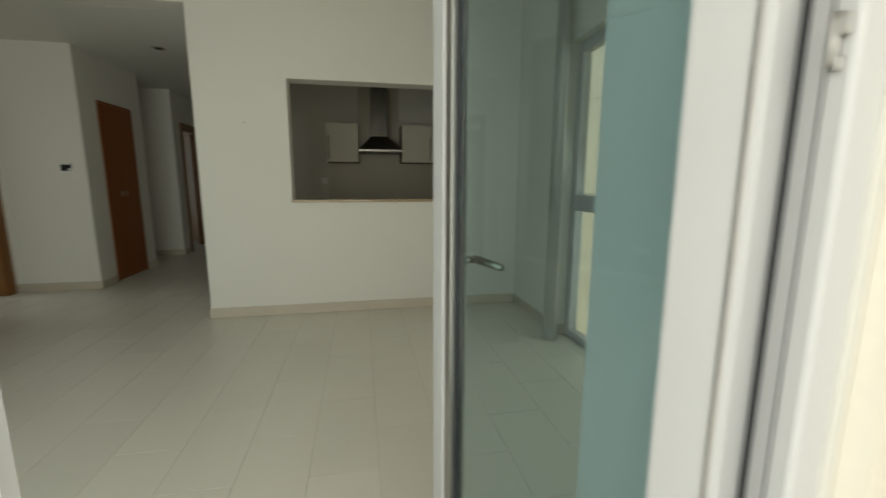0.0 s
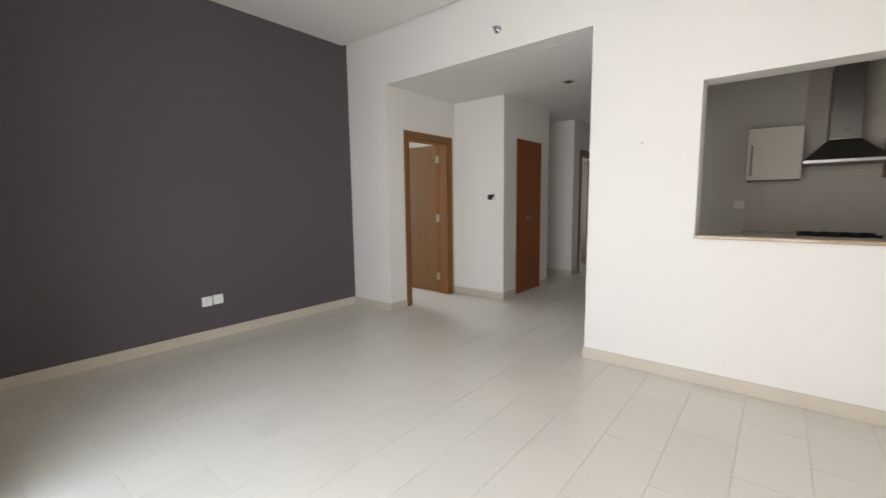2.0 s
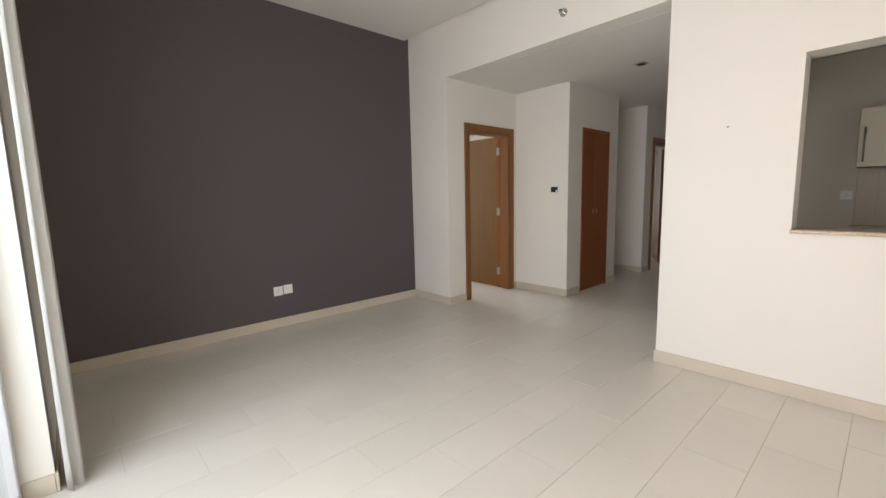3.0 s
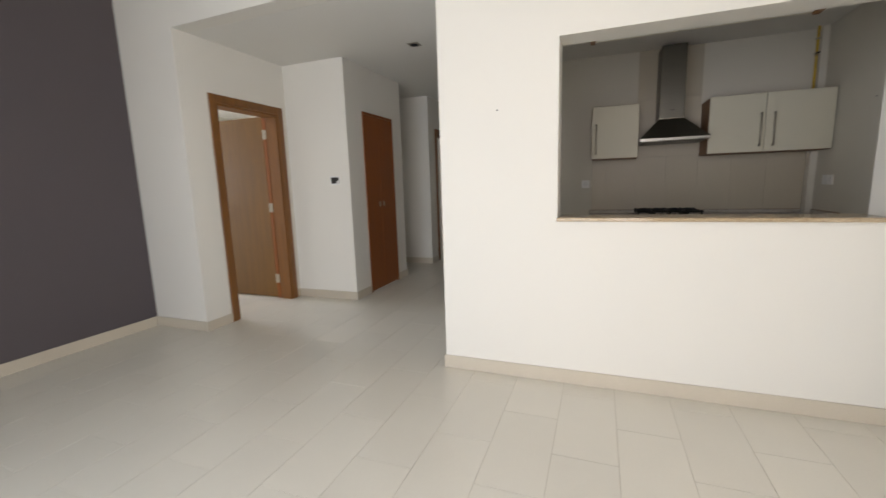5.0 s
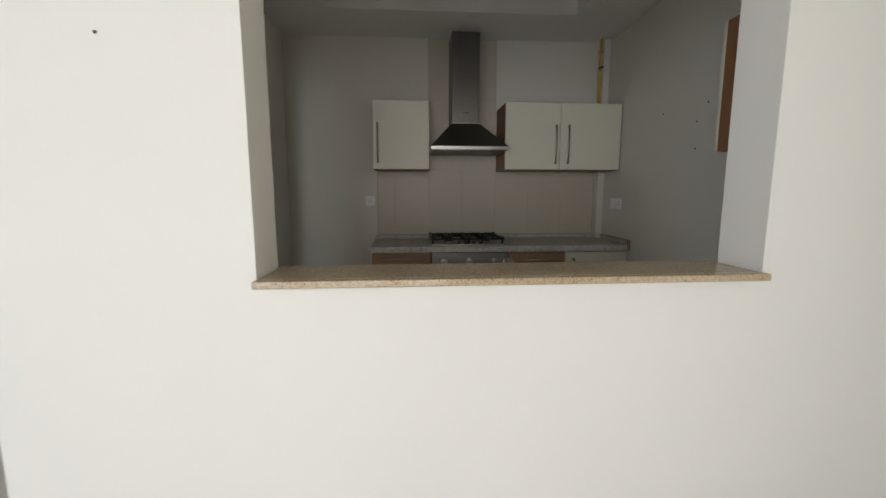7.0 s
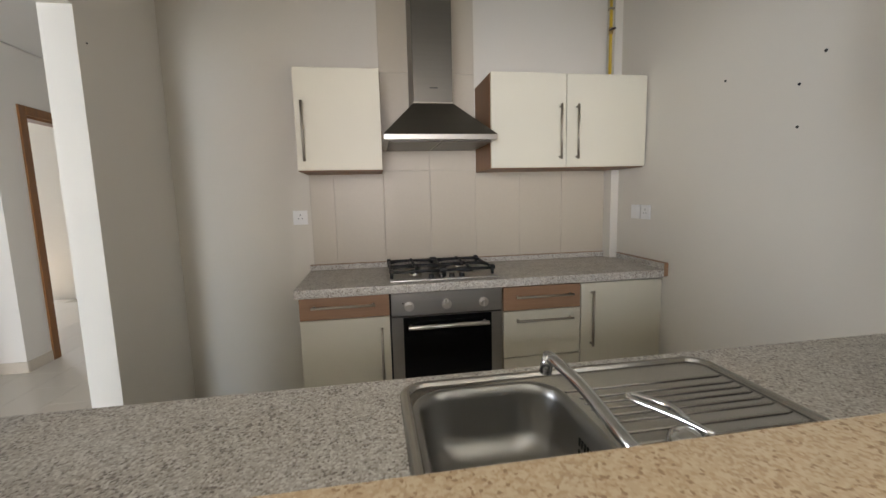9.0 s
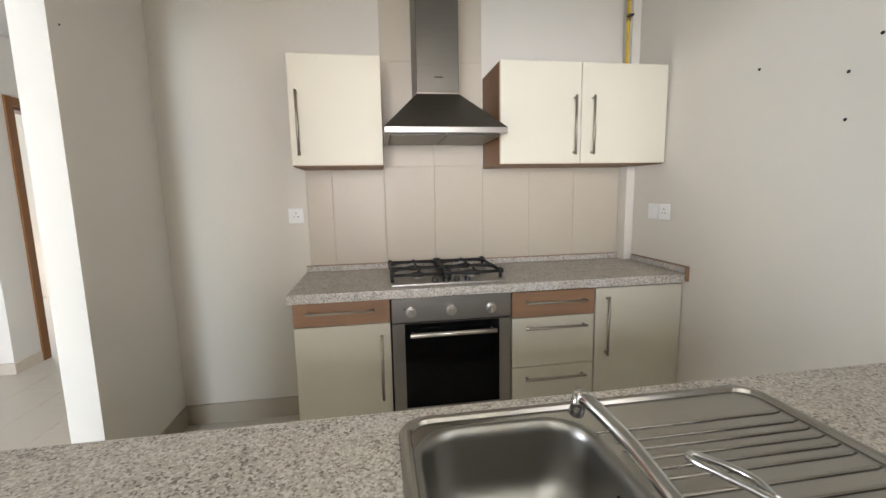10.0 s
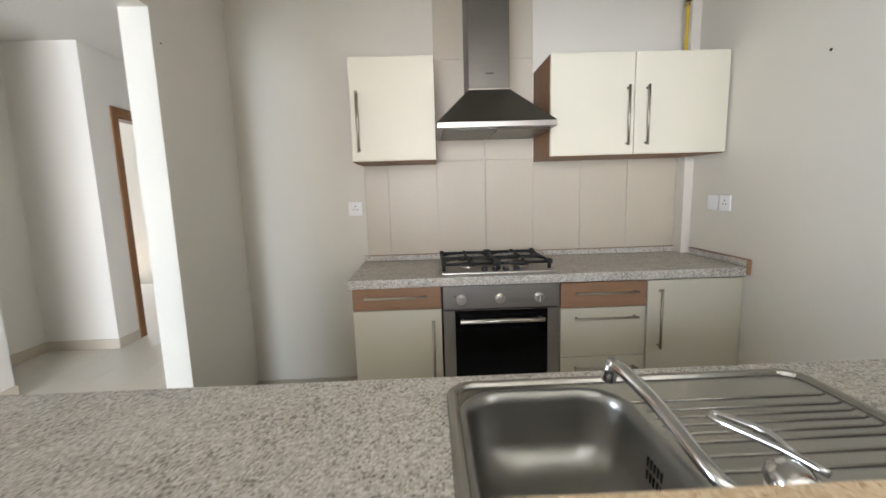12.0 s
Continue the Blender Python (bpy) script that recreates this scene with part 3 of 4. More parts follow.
part("keep_roller", cyl((-0.551, 0.426, 1.043), (-0.551, 0.426, 1.058), 0.012, n=16), NICKEL, front)
hinge_b = box(0.085, 0.0915, 0.410, 0.420, 1.334, 1.352, 0.0015)
cyl((0.087, 0.420, 1.312), (0.087, 0.420, 1.354), 0.004, n=12, bm=hinge_b)
box(0.086, 0.0915, 0.413, 0.420, 1.308, 1.320, 0.0015, bm=hinge_b)
part("hinge", hinge_b, STEEL, front, "metal door hinge on the jamb", True)

side = tagged(empty("window_2", 1.33, 2.2, 0), "tall white framed side window with transom and casements", "window", kind="structure")
for y0, y1 in ((3.005, 3.069), (2.13, 2.30), (1.301, 1.37)):
    part("window_frame", box(1.295, 1.365, y0, y1, 0.004, 2.199, 0.004), ALU, side)
for y0, y1 in ((2.30, 3.005), (1.37, 2.13)):
    part("window_frame", box(1.297, 1.363, y0, y1, 0.004, 0.06, 0.003), ALU, side)
    part("window_frame", box(1.297, 1.363, y0, y1, 2.13, 2.199, 0.003), ALU, side)
    part("transom", box(1.297, 1.363, y0, y1, 1.00, 1.12, 0.003), ALU, side)
    for z0, z1 in ((0.06, 1.00), (1.12, 2.13)):
        p = part("pane", box(1.326, 1.334, y0, y1, z0, z1), CLEAR, side)
        p.visible_shadow = False
for hy in (2.262, 2.165):
    hw = box(1.284, 1.296, hy - 0.014, hy + 0.014, 1.50, 1.58, 0.003)
    tube([(1.275, hy, 1.55), (1.262, hy, 1.53), (1.262, hy - 0.01, 1.43)], [0.009, 0.009, 0.007], bm=hw)
    part("window_handle", hw, PLASTIC, side, "white casement handle", True)


# ---- curtains ----
def curtain(x, y, length, depth, folds, z0, z1, along, label):
    """A bunched curtain: a folded sheet with thickness, a little wider at its foot."""
    rnd = random.Random(int(abs(x) * 100))
    b = bmesh.new()
    n, m = folds * 12, 26
    ph = [rnd.uniform(-0.5, 0.5) for _ in range(folds + 1)]
    amp = [rnd.uniform(0.6, 1.0) for _ in range(folds + 1)]
    grid = []
    for j in range(m + 1):
        v = j / m
        z = z0 + (z1 - z0) * v
        spread = 1.0 + 0.14 * (1 - v) ** 2
        row = []
        for i in range(n + 1):
            u = i / n
            k = min(int(u * folds), folds)
            a = (u - 0.5) * length * spread
            d = math.sin(2 * math.pi * folds * u + ph[k] * 0.3 + 0.5 * math.sin(2.2 * v + k)) * depth * amp[k] * (0.8 + 0.35 * (1 - v))
            zz = z + (0.006 * math.sin(9 * u * folds) if j == 0 else 0)
            row.append(b.verts.new((x + d, y + a, zz) if along == "y" else (x + a, y + d, zz)))
        grid.append(row)
    for j in range(m):
        for i in range(n):
            b.faces.new((grid[j][i], grid[j][i + 1], grid[j + 1][i + 1], grid[j + 1][i]))
    bmesh.ops.solidify(b, geom=b.faces[:], thickness=0.002)
    ob = empty("curtain", x, y, 0)
    tagged(ob, label, "curtain", "living room curtains")
    part("cloth", b, CLOTH, ob, smooth=True)
    if along == "y":
        rail = box(x - 0.015, x + 0.015, y - length, y + length, z1 - 0.002, z1 + 0.025, 0.003)
    else:
        rail = box(x - length, x + length, y - 0.015, y + 0.015, z1 - 0.002, z1 + 0.025, 0.003)
    part("curtain_rail", rail, ALU, ob)
    return ob


curtain(-3.00, 0.675, 0.20, 0.035, 4, 0.012, LIV_H - 0.025, "x", "off-white gathered curtain hanging to the floor")
curtain(1.12, 2.99, 0.13, 0.030, 3, 0.012, LIV_H - 0.025, "y", "grey-white gathered curtain hanging beside the window")


# ---- hatch sill ----
sill = tagged(empty("sill", 0, 4.0, 1.026), "polished beige granite sill of the serving hatch", "sill")
part("slab", box(-0.884, 0.638, 3.9985, 4.228, 1.0265, 1.048, 0.002, bm=box(-0.890, 0.645, 3.968, 3.9983, 1.0265, 1.048, 0.006, 3)), SILLG, sill)


# ---- kitchen units ----
FRONT = 5.935


def bar_handle(parent, p, q, out, r=0.0068):
    """A bar handle from p to q on two posts, standing off along out."""
    p, q, o = Vector(p), Vector(q), Vector(out)
    d = (q - p).normalized()
    b = cyl(p + o, q + o, r, n=12)
    for e, s in ((p, 1), (q, -1)):
        c = e + d * s * 0.012
        cyl(c, c + o, r * 0.9, n=10, bm=b)
    part("handle", b, NICKEL, parent, "brushed nickel bar handle", True)


def base_unit(x0, x1, label, fronts, y_front=FRONT, y_back=N_WALL - 0.003, top=0.838):
    """fronts: (name, z0, z1, material, handle); handle: (xa, za, xb, zb)."""
    u = tagged(empty("base_cabinet", (x0 + x1) / 2, (y_front + y_back) / 2, 0), label, "cabinet", "kitchen base cabinets")
    part("body", box(x0 + 0.001, x1 - 0.001, y_front + 0.045, y_back, 0.10, top), CARC, u)
    part("plinth", box(x0 + 0.001, x1 - 0.001, y_front + 0.05, y_front + 0.065, 0.0, 0.10), CARC, u)
    for name, z0, z1, mat, h in fronts:
        f = part(name, box(x0 + 0.0025, x1 - 0.0025, y_front, y_front + 0.019, z0, z1, 0.0015), mat, u)
        if h:
            bar_handle(f, (h[0], y_front, h[1]), (h[2], y_front, h[3]), (0, -0.028, 0))
    return u


base_unit(-0.752, -0.302, "cream base cabinet with a walnut drawer",
          [("drawer", 0.720, 0.836, WALNUT, (-0.69, 0.787, -0.375, 0.787)), ("door", 0.105, 0.716, CREAM, (-0.347, 0.34, -0.347, 0.664))])
base_unit(0.302, 0.750, "cream base cabinet with three drawers, the top one walnut",
          [("drawer", 0.697, 0.828, WALNUT, (0.372, 0.775, 0.698, 0.775)), ("drawer", 0.435, 0.693, CREAM, (0.372, 0.643, 0.698, 0.643)),
           ("drawer", 0.105, 0.431, CREAM, (0.372, 0.374, 0.698, 0.374))])
base_unit(0.752, E_KIT - 0.003, "cream base cabinet with one tall door in the corner", [("door", 0.105, 0.826, CREAM, (0.816, 0.47, 0.816, 0.784))])

# worktop with its upstands
wt = tagged(empty("worktop", 0.25, 6.2, 0.84), "speckled grey granite worktop with low upstand", "worktop")
part("slab", box(-0.765, E_KIT - 0.001, 5.897, N_WALL - 0.001, 0.8405, 0.885, 0.006, 2), GRAN, wt)
part("upstand", box(-0.765, 1.198, N_WALL - 0.022, N_WALL - 0.008, 0.8855, 0.918, 0.003), GRAN, wt)
part("upstand", box(E_KIT - 0.024, E_KIT - 0.001, 5.897, 6.37, 0.8855, 0.920, 0.004), GRAN, wt)
part("cap_strip", box(-0.765, 1.198, N_WALL - 0.024, N_WALL - 0.0075, 0.9182, 0.9215, 0.001), WALNUT, wt, "thin brown capping on the upstand")
part("cap_strip", box(E_KIT - 0.026, E_KIT - 0.001, 5.897, 6.37, 0.9202, 0.9235, 0.001), WALNUT, wt, "thin brown capping on the upstand")
part("edge_strip", box(E_KIT - 0.026, E_KIT - 0.001, 5.893, 5.8965, 0.846, 0.921, 0.001), WALNUT, wt, "raw brown edge of the laminate")

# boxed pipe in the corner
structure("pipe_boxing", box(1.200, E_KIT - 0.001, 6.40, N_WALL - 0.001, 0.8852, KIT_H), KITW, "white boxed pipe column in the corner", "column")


# built-in oven
oven = tagged(empty("oven", 0, 6.1, 0.23), "stainless steel built-in oven with black glass door", "oven")
# casing coloured black so the gaps round the front look shaded
part("body", box(-0.298, 0.298, FRONT + 0.03, N_WALL - 0.01, 0.10, 0.838), BLACK, oven, "oven casing, blackened for the shade in the gaps")
part("plinth", box(-0.298, 0.298, FRONT + 0.05, FRONT + 0.065, 0.0, 0.0995), CARC, oven)
panel = part("control_panel", box(-0.2945, 0.2945, FRONT - 0.004, FRONT + 0.028, 0.712, 0.832, 0.002), STEEL, oven, "brushed steel control panel")
for kx in (-0.203, -0.006, 0.194):
    k = cyl((kx, FRONT - 0.004, 0.762), (kx, FRONT - 0.010, 0.762), 0.026, n=28)
    cyl((kx, FRONT - 0.009, 0.762), (kx, FRONT - 0.026, 0.762), 0.021, 0.018, n=28, bm=k)
    box(kx - 0.0045, kx + 0.0045, FRONT - 0.034, FRONT - 0.024, 0.743, 0.781, 0.0015, bm=k)
    part("knob", k, BRIGHT, panel, "round steel oven knob")
part("indicator_lamp", ball((-0.235, FRONT - 0.004, 0.780), 0.004), BLACK, panel)
od = part("oven_door", box(-0.2945, 0.2945, FRONT - 0.004, FRONT + 0.028, 0.235, 0.705, 0.002), STEEL, oven)
part("door_glass", box(-0.236, 0.236, FRONT - 0.0075, FRONT - 0.0035, 0.275, 0.704, 0.001), BLACKG, od, "black oven glass")
oh = tube([(-0.212, FRONT - 0.045, 0.658), (0.212, FRONT - 0.045, 0.658)], 0.0115, n=16, flat=1.0)
for hx in (-0.195, 0.195):
    cyl((hx, FRONT - 0.006, 0.658), (hx, FRONT - 0.045, 0.658), 0.008, bm=oh)
part("handle", oh, BRIGHT, od, "steel bar handle", True)
# black strip painted in for the shade above the control panel
part("shadow_gap", box(-0.298, 0.298, FRONT + 0.004, FRONT + 0.03, 0.8325, 0.8395), BLACK, oven)
part("vent_strip", box(-0.2945, 0.2945, FRONT + 0.012, FRONT + 0.028, 0.135, 0.218, 0.002), STEEL, oven)

# gas hob
hob = tagged(empty("gas_hob", 0, 6.2, 0.885), "stainless steel four-burner gas hob with black grates", "hob")
part("plate", box(-0.292, 0.285, 5.955, 6.425, 0.8855, 0.894, 0.004, 2), STEEL, hob)
for bx, by, r in ((-0.15, 6.305, 0.046), (0.135, 6.305, 0.036), (-0.15, 6.11, 0.036), (0.135, 6.11, 0.05)):
    bn = part("burner", cyl((bx, by, 0.894), (bx, by, 0.904), r, r * 0.92, n=28), NICKEL, hob)
    part("burner_cap", cyl((bx, by, 0.9042), (bx, by, 0.920), r * 0.97, r * 0.86, n=28), IRON, bn)
for gx in (-0.15, 0.135):
    g = bmesh.new()
    hw, y0, y1, z = 0.134, 6.012, 6.408, 0.936
    for sx in (-1, 1):
        tube([(gx + sx * hw, y0, z - 0.007), (gx + sx * hw, y1, z - 0.007)], 0.008, n=8, bm=g)
    for yy in (y0, (y0 + y1) / 2, y1):
        tube([(gx - hw, yy, z - 0.007), (gx + hw, yy, z - 0.007)], 0.008, n=8, bm=g)
    for yc in (y0 + 0.098, y1 - 0.103):
        for dx, dy, reach in ((-1, 0, hw), (1, 0, hw), (0, -1, 0.098), (0, 1, 0.098)):
            pts = [(gx + dx * d, yc + dy * d, zz) for d, zz in ((reach, z - 0.005), (reach * 0.7, z + 0.006), (0.04, z + 0.008), (0.026, z + 0.004))]
            tube(pts, [0.008, 0.0078, 0.0075, 0.005], n=8, bm=g)
    for sx in (-1, 1):
        for yy in (y0 + 0.01, y1 - 0.01):
            cyl((gx + sx * hw, yy, 0.894), (gx + sx * hw, yy, z - 0.006), 0.009, n=8, bm=g)
            box(gx + sx * hw - 0.011, gx + sx * hw + 0.011, yy - 0.024, yy + 0.024, z - 0.014, z + 0.008, 0.003, bm=g)
    part("grate", g, IRON, hob, "black cast iron pan grate", True)
for kx in (-0.075, -0.02, 0.035, 0.09):
    kb = part("knob", cyl((kx, 5.99, 0.894), (kx, 5.99, 0.914), 0.0165, 0.0145, n=20), IRON, hob, "small black control knob")
    part("knob_cap", box(kx - 0.004, kx + 0.004, 5.977, 6.003, 0.9142, 0.921, 0.0015), BRIGHT, kb, "pale grip on the knob")

# extractor hood
hood = tagged(empty("extractor_hood", 0, 6.2, 1.6), "stainless steel chimney extractor hood on the wall", "extractor hood")
part("lip", box(-0.298, 0.290, 5.968, N_WALL - 0.014, 1.610, 1.638, 0.002), STEEL, hood)
cv = bmesh.new()
lo = [cv.verts.new(v) for v in ((-0.298, 5.970, 1.6385), (0.290, 5.970, 1.6385), (0.290, N_WALL - 0.014, 1.6385), (-0.298, N_WALL - 0.014, 1.6385))]
hi = [cv.verts.new(v) for v in ((-0.122, 6.19, 1.835), (0.102, 6.19, 1.835), (0.102, N_WALL - 0.014, 1.835), (-0.122, N_WALL - 0.014, 1.835))]
cv.faces.new(lo[::-1])
cv.faces.new(hi)
for k in range(4):
    cv.faces.new((lo[k], lo[(k + 1) % 4], hi[(k + 1) % 4], hi[k]))
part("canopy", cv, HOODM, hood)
part("collar", box(-0.124, 0.104, 6.187, N_WALL - 0.014, 1.8355, 1.842, 0.001), NICKEL, hood)
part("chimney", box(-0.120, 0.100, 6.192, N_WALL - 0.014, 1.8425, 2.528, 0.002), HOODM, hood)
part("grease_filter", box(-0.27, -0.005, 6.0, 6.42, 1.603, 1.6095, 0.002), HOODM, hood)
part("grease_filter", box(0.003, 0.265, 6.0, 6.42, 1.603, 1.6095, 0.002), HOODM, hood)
part("nameplate", box(-0.028, 0.016, 6.1905, 6.1918, 1.915, 1.921), BLACK, hood)


# wall cabinets
def wall_unit(x0, x1, y_front, y_back, z0, z1, label, doors, out):
    """doors: (xa, xb, handle x); out: -1 when the doors face south, 1 when they face north."""
    u = tagged(empty("wall_cabinet", (x0 + x1) / 2, (y_front + y_back) / 2, z0), label, "cabinet", "kitchen wall cabinets")
    a, b = (y_front + 0.021, y_back) if out < 0 else (y_back, y_front - 0.021)
    part("body", box(x0, x1, a, b, z0 - 0.004, z1, 0.001), SIDEW, u, "walnut laminate carcass")
    for xa, xb, hx in doors:
        ya, yb = (y_front, y_front + 0.019) if out < 0 else (y_front - 0.019, y_front)
        d = part("door", box(xa + 0.002, xb - 0.002, ya, yb, z0, z1 + 0.002, 0.0015), CREAM, u)
        bar_handle(d, (hx, y_front, z0 + 0.045), (hx, y_front, z0 + 0.348), (0, 0.028 * out, 0))
    return u


wall_unit(-0.742, -0.302, 6.12, N_WALL - 0.014, 1.474, 1.990, "cream wall cabinet with one door", [(-0.742, -0.302, -0.702)], -1)
wall_unit(0.298, 1.245, 6.12, N_WALL - 0.014, 1.474, 1.990, "cream double wall cabinet with walnut sides",
          [(0.298, 0.743, 0.704), (0.743, 1.245, 0.806)], -1)
wall_unit(0.845, E_KIT - 0.004, 4.532, 4.192, 1.468, 1.985, "cream wall cabinet with a walnut side beside the hatch", [(0.845, E_KIT - 0.004, 0.905)], 1)

ov = tagged(empty("wall_cabinet", -0.13, 4.36, 2.15), "white wall cabinet with walnut side edges above the hatch", "cabinet", "kitchen wall cabinets")
part("body", box(-0.70, 0.445, 4.192, 4.52, 2.16, KIT_H - 0.002), CEIL, ov, "white cabinet body")
part("side_panel", box(-0.735, -0.702, 4.192, 4.54, 2.148, KIT_H - 0.002, 0.001), SIDEW, ov, "walnut side panel")
part("side_panel", box(0.447, 0.480, 4.192, 4.54, 2.148, KIT_H - 0.002, 0.001), SIDEW, ov, "walnut side panel")
for xa, xb in ((-0.70, -0.13), (-0.128, 0.445)):
    part("door", box(xa, xb, 4.521, 4.54, 2.16, KIT_H - 0.003, 0.0015), CREAM, ov)

# fixtures in the ceiling recess
for fx, fy in ((-0.71, 5.86), (-0.07, 5.88)):
    f = tagged(empty("sprinkler", fx, fy, 2.70), "small chrome sprinkler head in the kitchen ceiling", "sprinkler")
    part("escutcheon", cyl((fx, fy, 2.6995), (fx, fy, 2.692), 0.032, n=20), CHROME, f)
    part("body", cyl((fx, fy, 2.692), (fx, fy, 2.655), 0.010, n=12), CHROME, f)
    part("deflector", cyl((fx, fy, 2.655), (fx, fy, 2.652), 0.018, n=16), NICKEL, f)
cvn = tagged(empty("ceiling_vent", 0.53, 5.77, 2.70), "square white ceiling vent grille with slats", "vent")
part("frame", box(0.37, 0.67, 5.62, 5.645, 2.685, 2.6995, 0.002, bm=box(0.37, 0.67, 5.895, 5.92, 2.685, 2.6995, 0.002,
     bm=box(0.37, 0.395, 5.646, 5.894, 2.685, 2.6995, 0.002, bm=box(0.645, 0.67, 5.646, 5.894, 2.685, 2.6995, 0.002)))), PLASTIC, cvn)
for k in range(7):
    part("slat", box(0.396, 0.644, 5.66 + k * 0.034, 5.678 + k * 0.034, 2.688, 2.696), PLASTIC, cvn)

# splashback tiles, 295 x 590 mm
splash = structure("splashback", box(-0.742, 1.1985, N_WALL - 0.004, N_WALL - 0.0005, 0.886, 1.50, bm=box(-0.297, 0.295, N_WALL - 0.004, N_WALL - 0.0005, 1.50, KIT_H - 0.001)),
                   GROUT, "beige rectangular wall tiles behind the hob", "splashback")
TILEW = material("beige_wall_tile", (0.51, 0.445, 0.345), 0.42, var=0.04, scale=2.5, fine=70, bump=0.015, per_object=0.3, rough_var=0.015)
cols = [-0.738, -0.595, -0.296, -0.001, 0.294, 0.590, 0.886, 1.198]
for a, b in zip(cols, cols[1:]):
    rows = [(0.888, 1.488)]
    if -0.3 < a < 0.1:
        rows += [(1.488, 2.075), (2.075, KIT_H - 0.002)]
    for z0, z1 in rows:
        part("tile", box(a + 0.0015, b - 0.0015, N_WALL - 0.0095, N_WALL - 0.0042, z0 + 0.0015, z1 - 0.0015, 0.001), TILEW, splash)

# gas pipe with its valve
pipe = tagged(empty("gas_pipe", 1.168, 6.395, 2.0), "yellow gas pipe with a small valve above the cabinets", "pipe")
part("pipe_run", cyl((1.168, 6.395, 1.985), (1.168, 6.395, KIT_H), 0.0098, n=16), YELLOW, pipe, smooth=True)
vb = cyl((1.168, 6.395, 2.315), (1.168, 6.395, 2.355), 0.0145, n=8)
cyl((1.168, 6.395, 2.335), (1.168, 6.366, 2.335), 0.008, bm=vb)
part("valve", vb, BRASS, pipe, "small brass valve body")
part("valve_lever", tube([(1.180, 6.364, 2.342), (1.160, 6.362, 2.336), (1.138, 6.362, 2.326)], [0.0065, 0.006, 0.004], n=8), BLACK, pipe, "black valve lever")
part("bracket", box(1.152, 1.184, 6.379, 6.412, 2.46, 2.472, 0.002), NICKEL, pipe)


# sockets and switches
def socket_plate(c, normal, w, h, label, holes=True, name="wall_socket", category="socket"):
    """A plate centred at c on a wall whose normal is +-x or +-y."""
    u = tagged(empty(name, *c), label, category)
    n = Vector(normal)
    s = Vector((0, 0, 1)).cross(n)

    def slab(du, dv, hw, hh, d0, d1, bev):
        p = [Vector(c) + s * (du + a * hw) + Vector((0, 0, dv + e * hh)) + n * d for a in (-1, 1) for e in (-1, 1) for d in (d0, d1)]
        lo = [min(v[i] for v in p) for i in range(3)]
        hi = [max(v[i] for v in p) for i in range(3)]
        return box(lo[0], hi[0], lo[1], hi[1], lo[2], hi[2], bev)
    part("plate", slab(0, 0, w / 2, h / 2, 0.0005, 0.009, 0.0025), PLASTIC, u)
    if holes:
        for du, dv, a, b in ((0, 0.015, 0.002, 0.005), (-0.011, -0.006, 0.004, 0.002), (0.011, -0.006, 0.004, 0.002)):
            part("pin_hole", slab(du, dv, a, b, 0.0088, 0.0096, 0), BLACK, u)
    return u


socket_plate((W_LIV, 2.283, 0.372), (1, 0, 0), 0.092, 0.092, "white plastic double socket on the charcoal wall")
socket_plate((W_LIV, 2.383, 0.378), (1, 0, 0), 0.092, 0.092, "white plastic blank plate on the charcoal wall", False, "blank_plate", "wall plate")
socket_plate((-0.806, N_WALL, 1.215), (0, -1, 0), 0.086, 0.086, "white single socket beside the wall tiles")
socket_plate((E_KIT, 6.105, 1.200), (-1, 0, 0), 0.086, 0.086, "white single socket above the worktop")
socket_plate((E_KIT, 6.20, 1.200), (-1, 0, 0), 0.086, 0.086, "white switch plate above the worktop", False, "switch_plate", "switch")

# open switch box on the hall pier
tb = tagged(empty("switch_box", -3.376, 5.33, 1.34), "open black switch box with loose wires and torn white cover", "switch box")
part("plate", box(-3.436, -3.316, 5.322, 5.3295, 1.293, 1.388, 0.002), PLASTIC, tb)
part("cavity", box(-3.424, -3.328, 5.3185, 5.3218, 1.308, 1.376), BLACK, tb)
part("module", box(-3.350, -3.330, 5.310, 5.3183, 1.309, 1.338, 0.002), PLASTIC, tb)
part("wire", tube(curve_points([(-3.40, 5.317, 1.36), (-3.38, 5.300, 1.35), (-3.37, 5.312, 1.325)], 5), 0.003, n=6), BLACK, tb)


# screw holes and plugs
def plug(c, n, r=0.006):
    c, n = Vector(c), Vector(n)
    tagged(link("wall_plug", cyl(c + n * 0.0004, c + n * 0.004, r, r * 0.7, n=10), BLACK), "small dark wall plug in the wall plaster", "wall plug", "screw plugs in the walls")


for hy, hz in ((5.578, 1.815), (5.148, 1.805), (5.235, 1.712), (5.23, 1.553)):
    plug((E_KIT, hy, hz), (-1, 0, 0))
for hx, hz in ((-1.247, 1.70), (0.805, 1.965), (1.06, 1.98)):
    plug((hx, 4.0, hz), (0, -1, 0), 0.005)
# a pale bump on the wall, its shade drawn as a dark dot
plug((-1.50, 5.86, 1.985), (1, 0, 0), 0.004)

# sidewall sprinkler on the beam
sp = tagged(empty("sprinkler", -2.475, 4.02, 2.795), "chrome sidewall sprinkler head on the white beam", "sprinkler")
sb = cyl((-2.475, 4.019, 2.795), (-2.475, 4.012, 2.795), 0.034, n=24)
part("escutcheon", sb, CHROME, sp, smooth=False)
part("body", tube([(-2.475, 4.012, 2.795), (-2.475, 3.985, 2.795), (-2.475, 3.972, 2.795)], [0.012, 0.012, 0.007]), CHROME, sp)
part("deflector", box(-2.493, -2.457, 3.950, 3.972, 2.802, 2.806, 0.001, bm=box(-2.491, -2.459, 3.966, 3.970, 2.782, 2.806, 0.001)), NICKEL, sp)

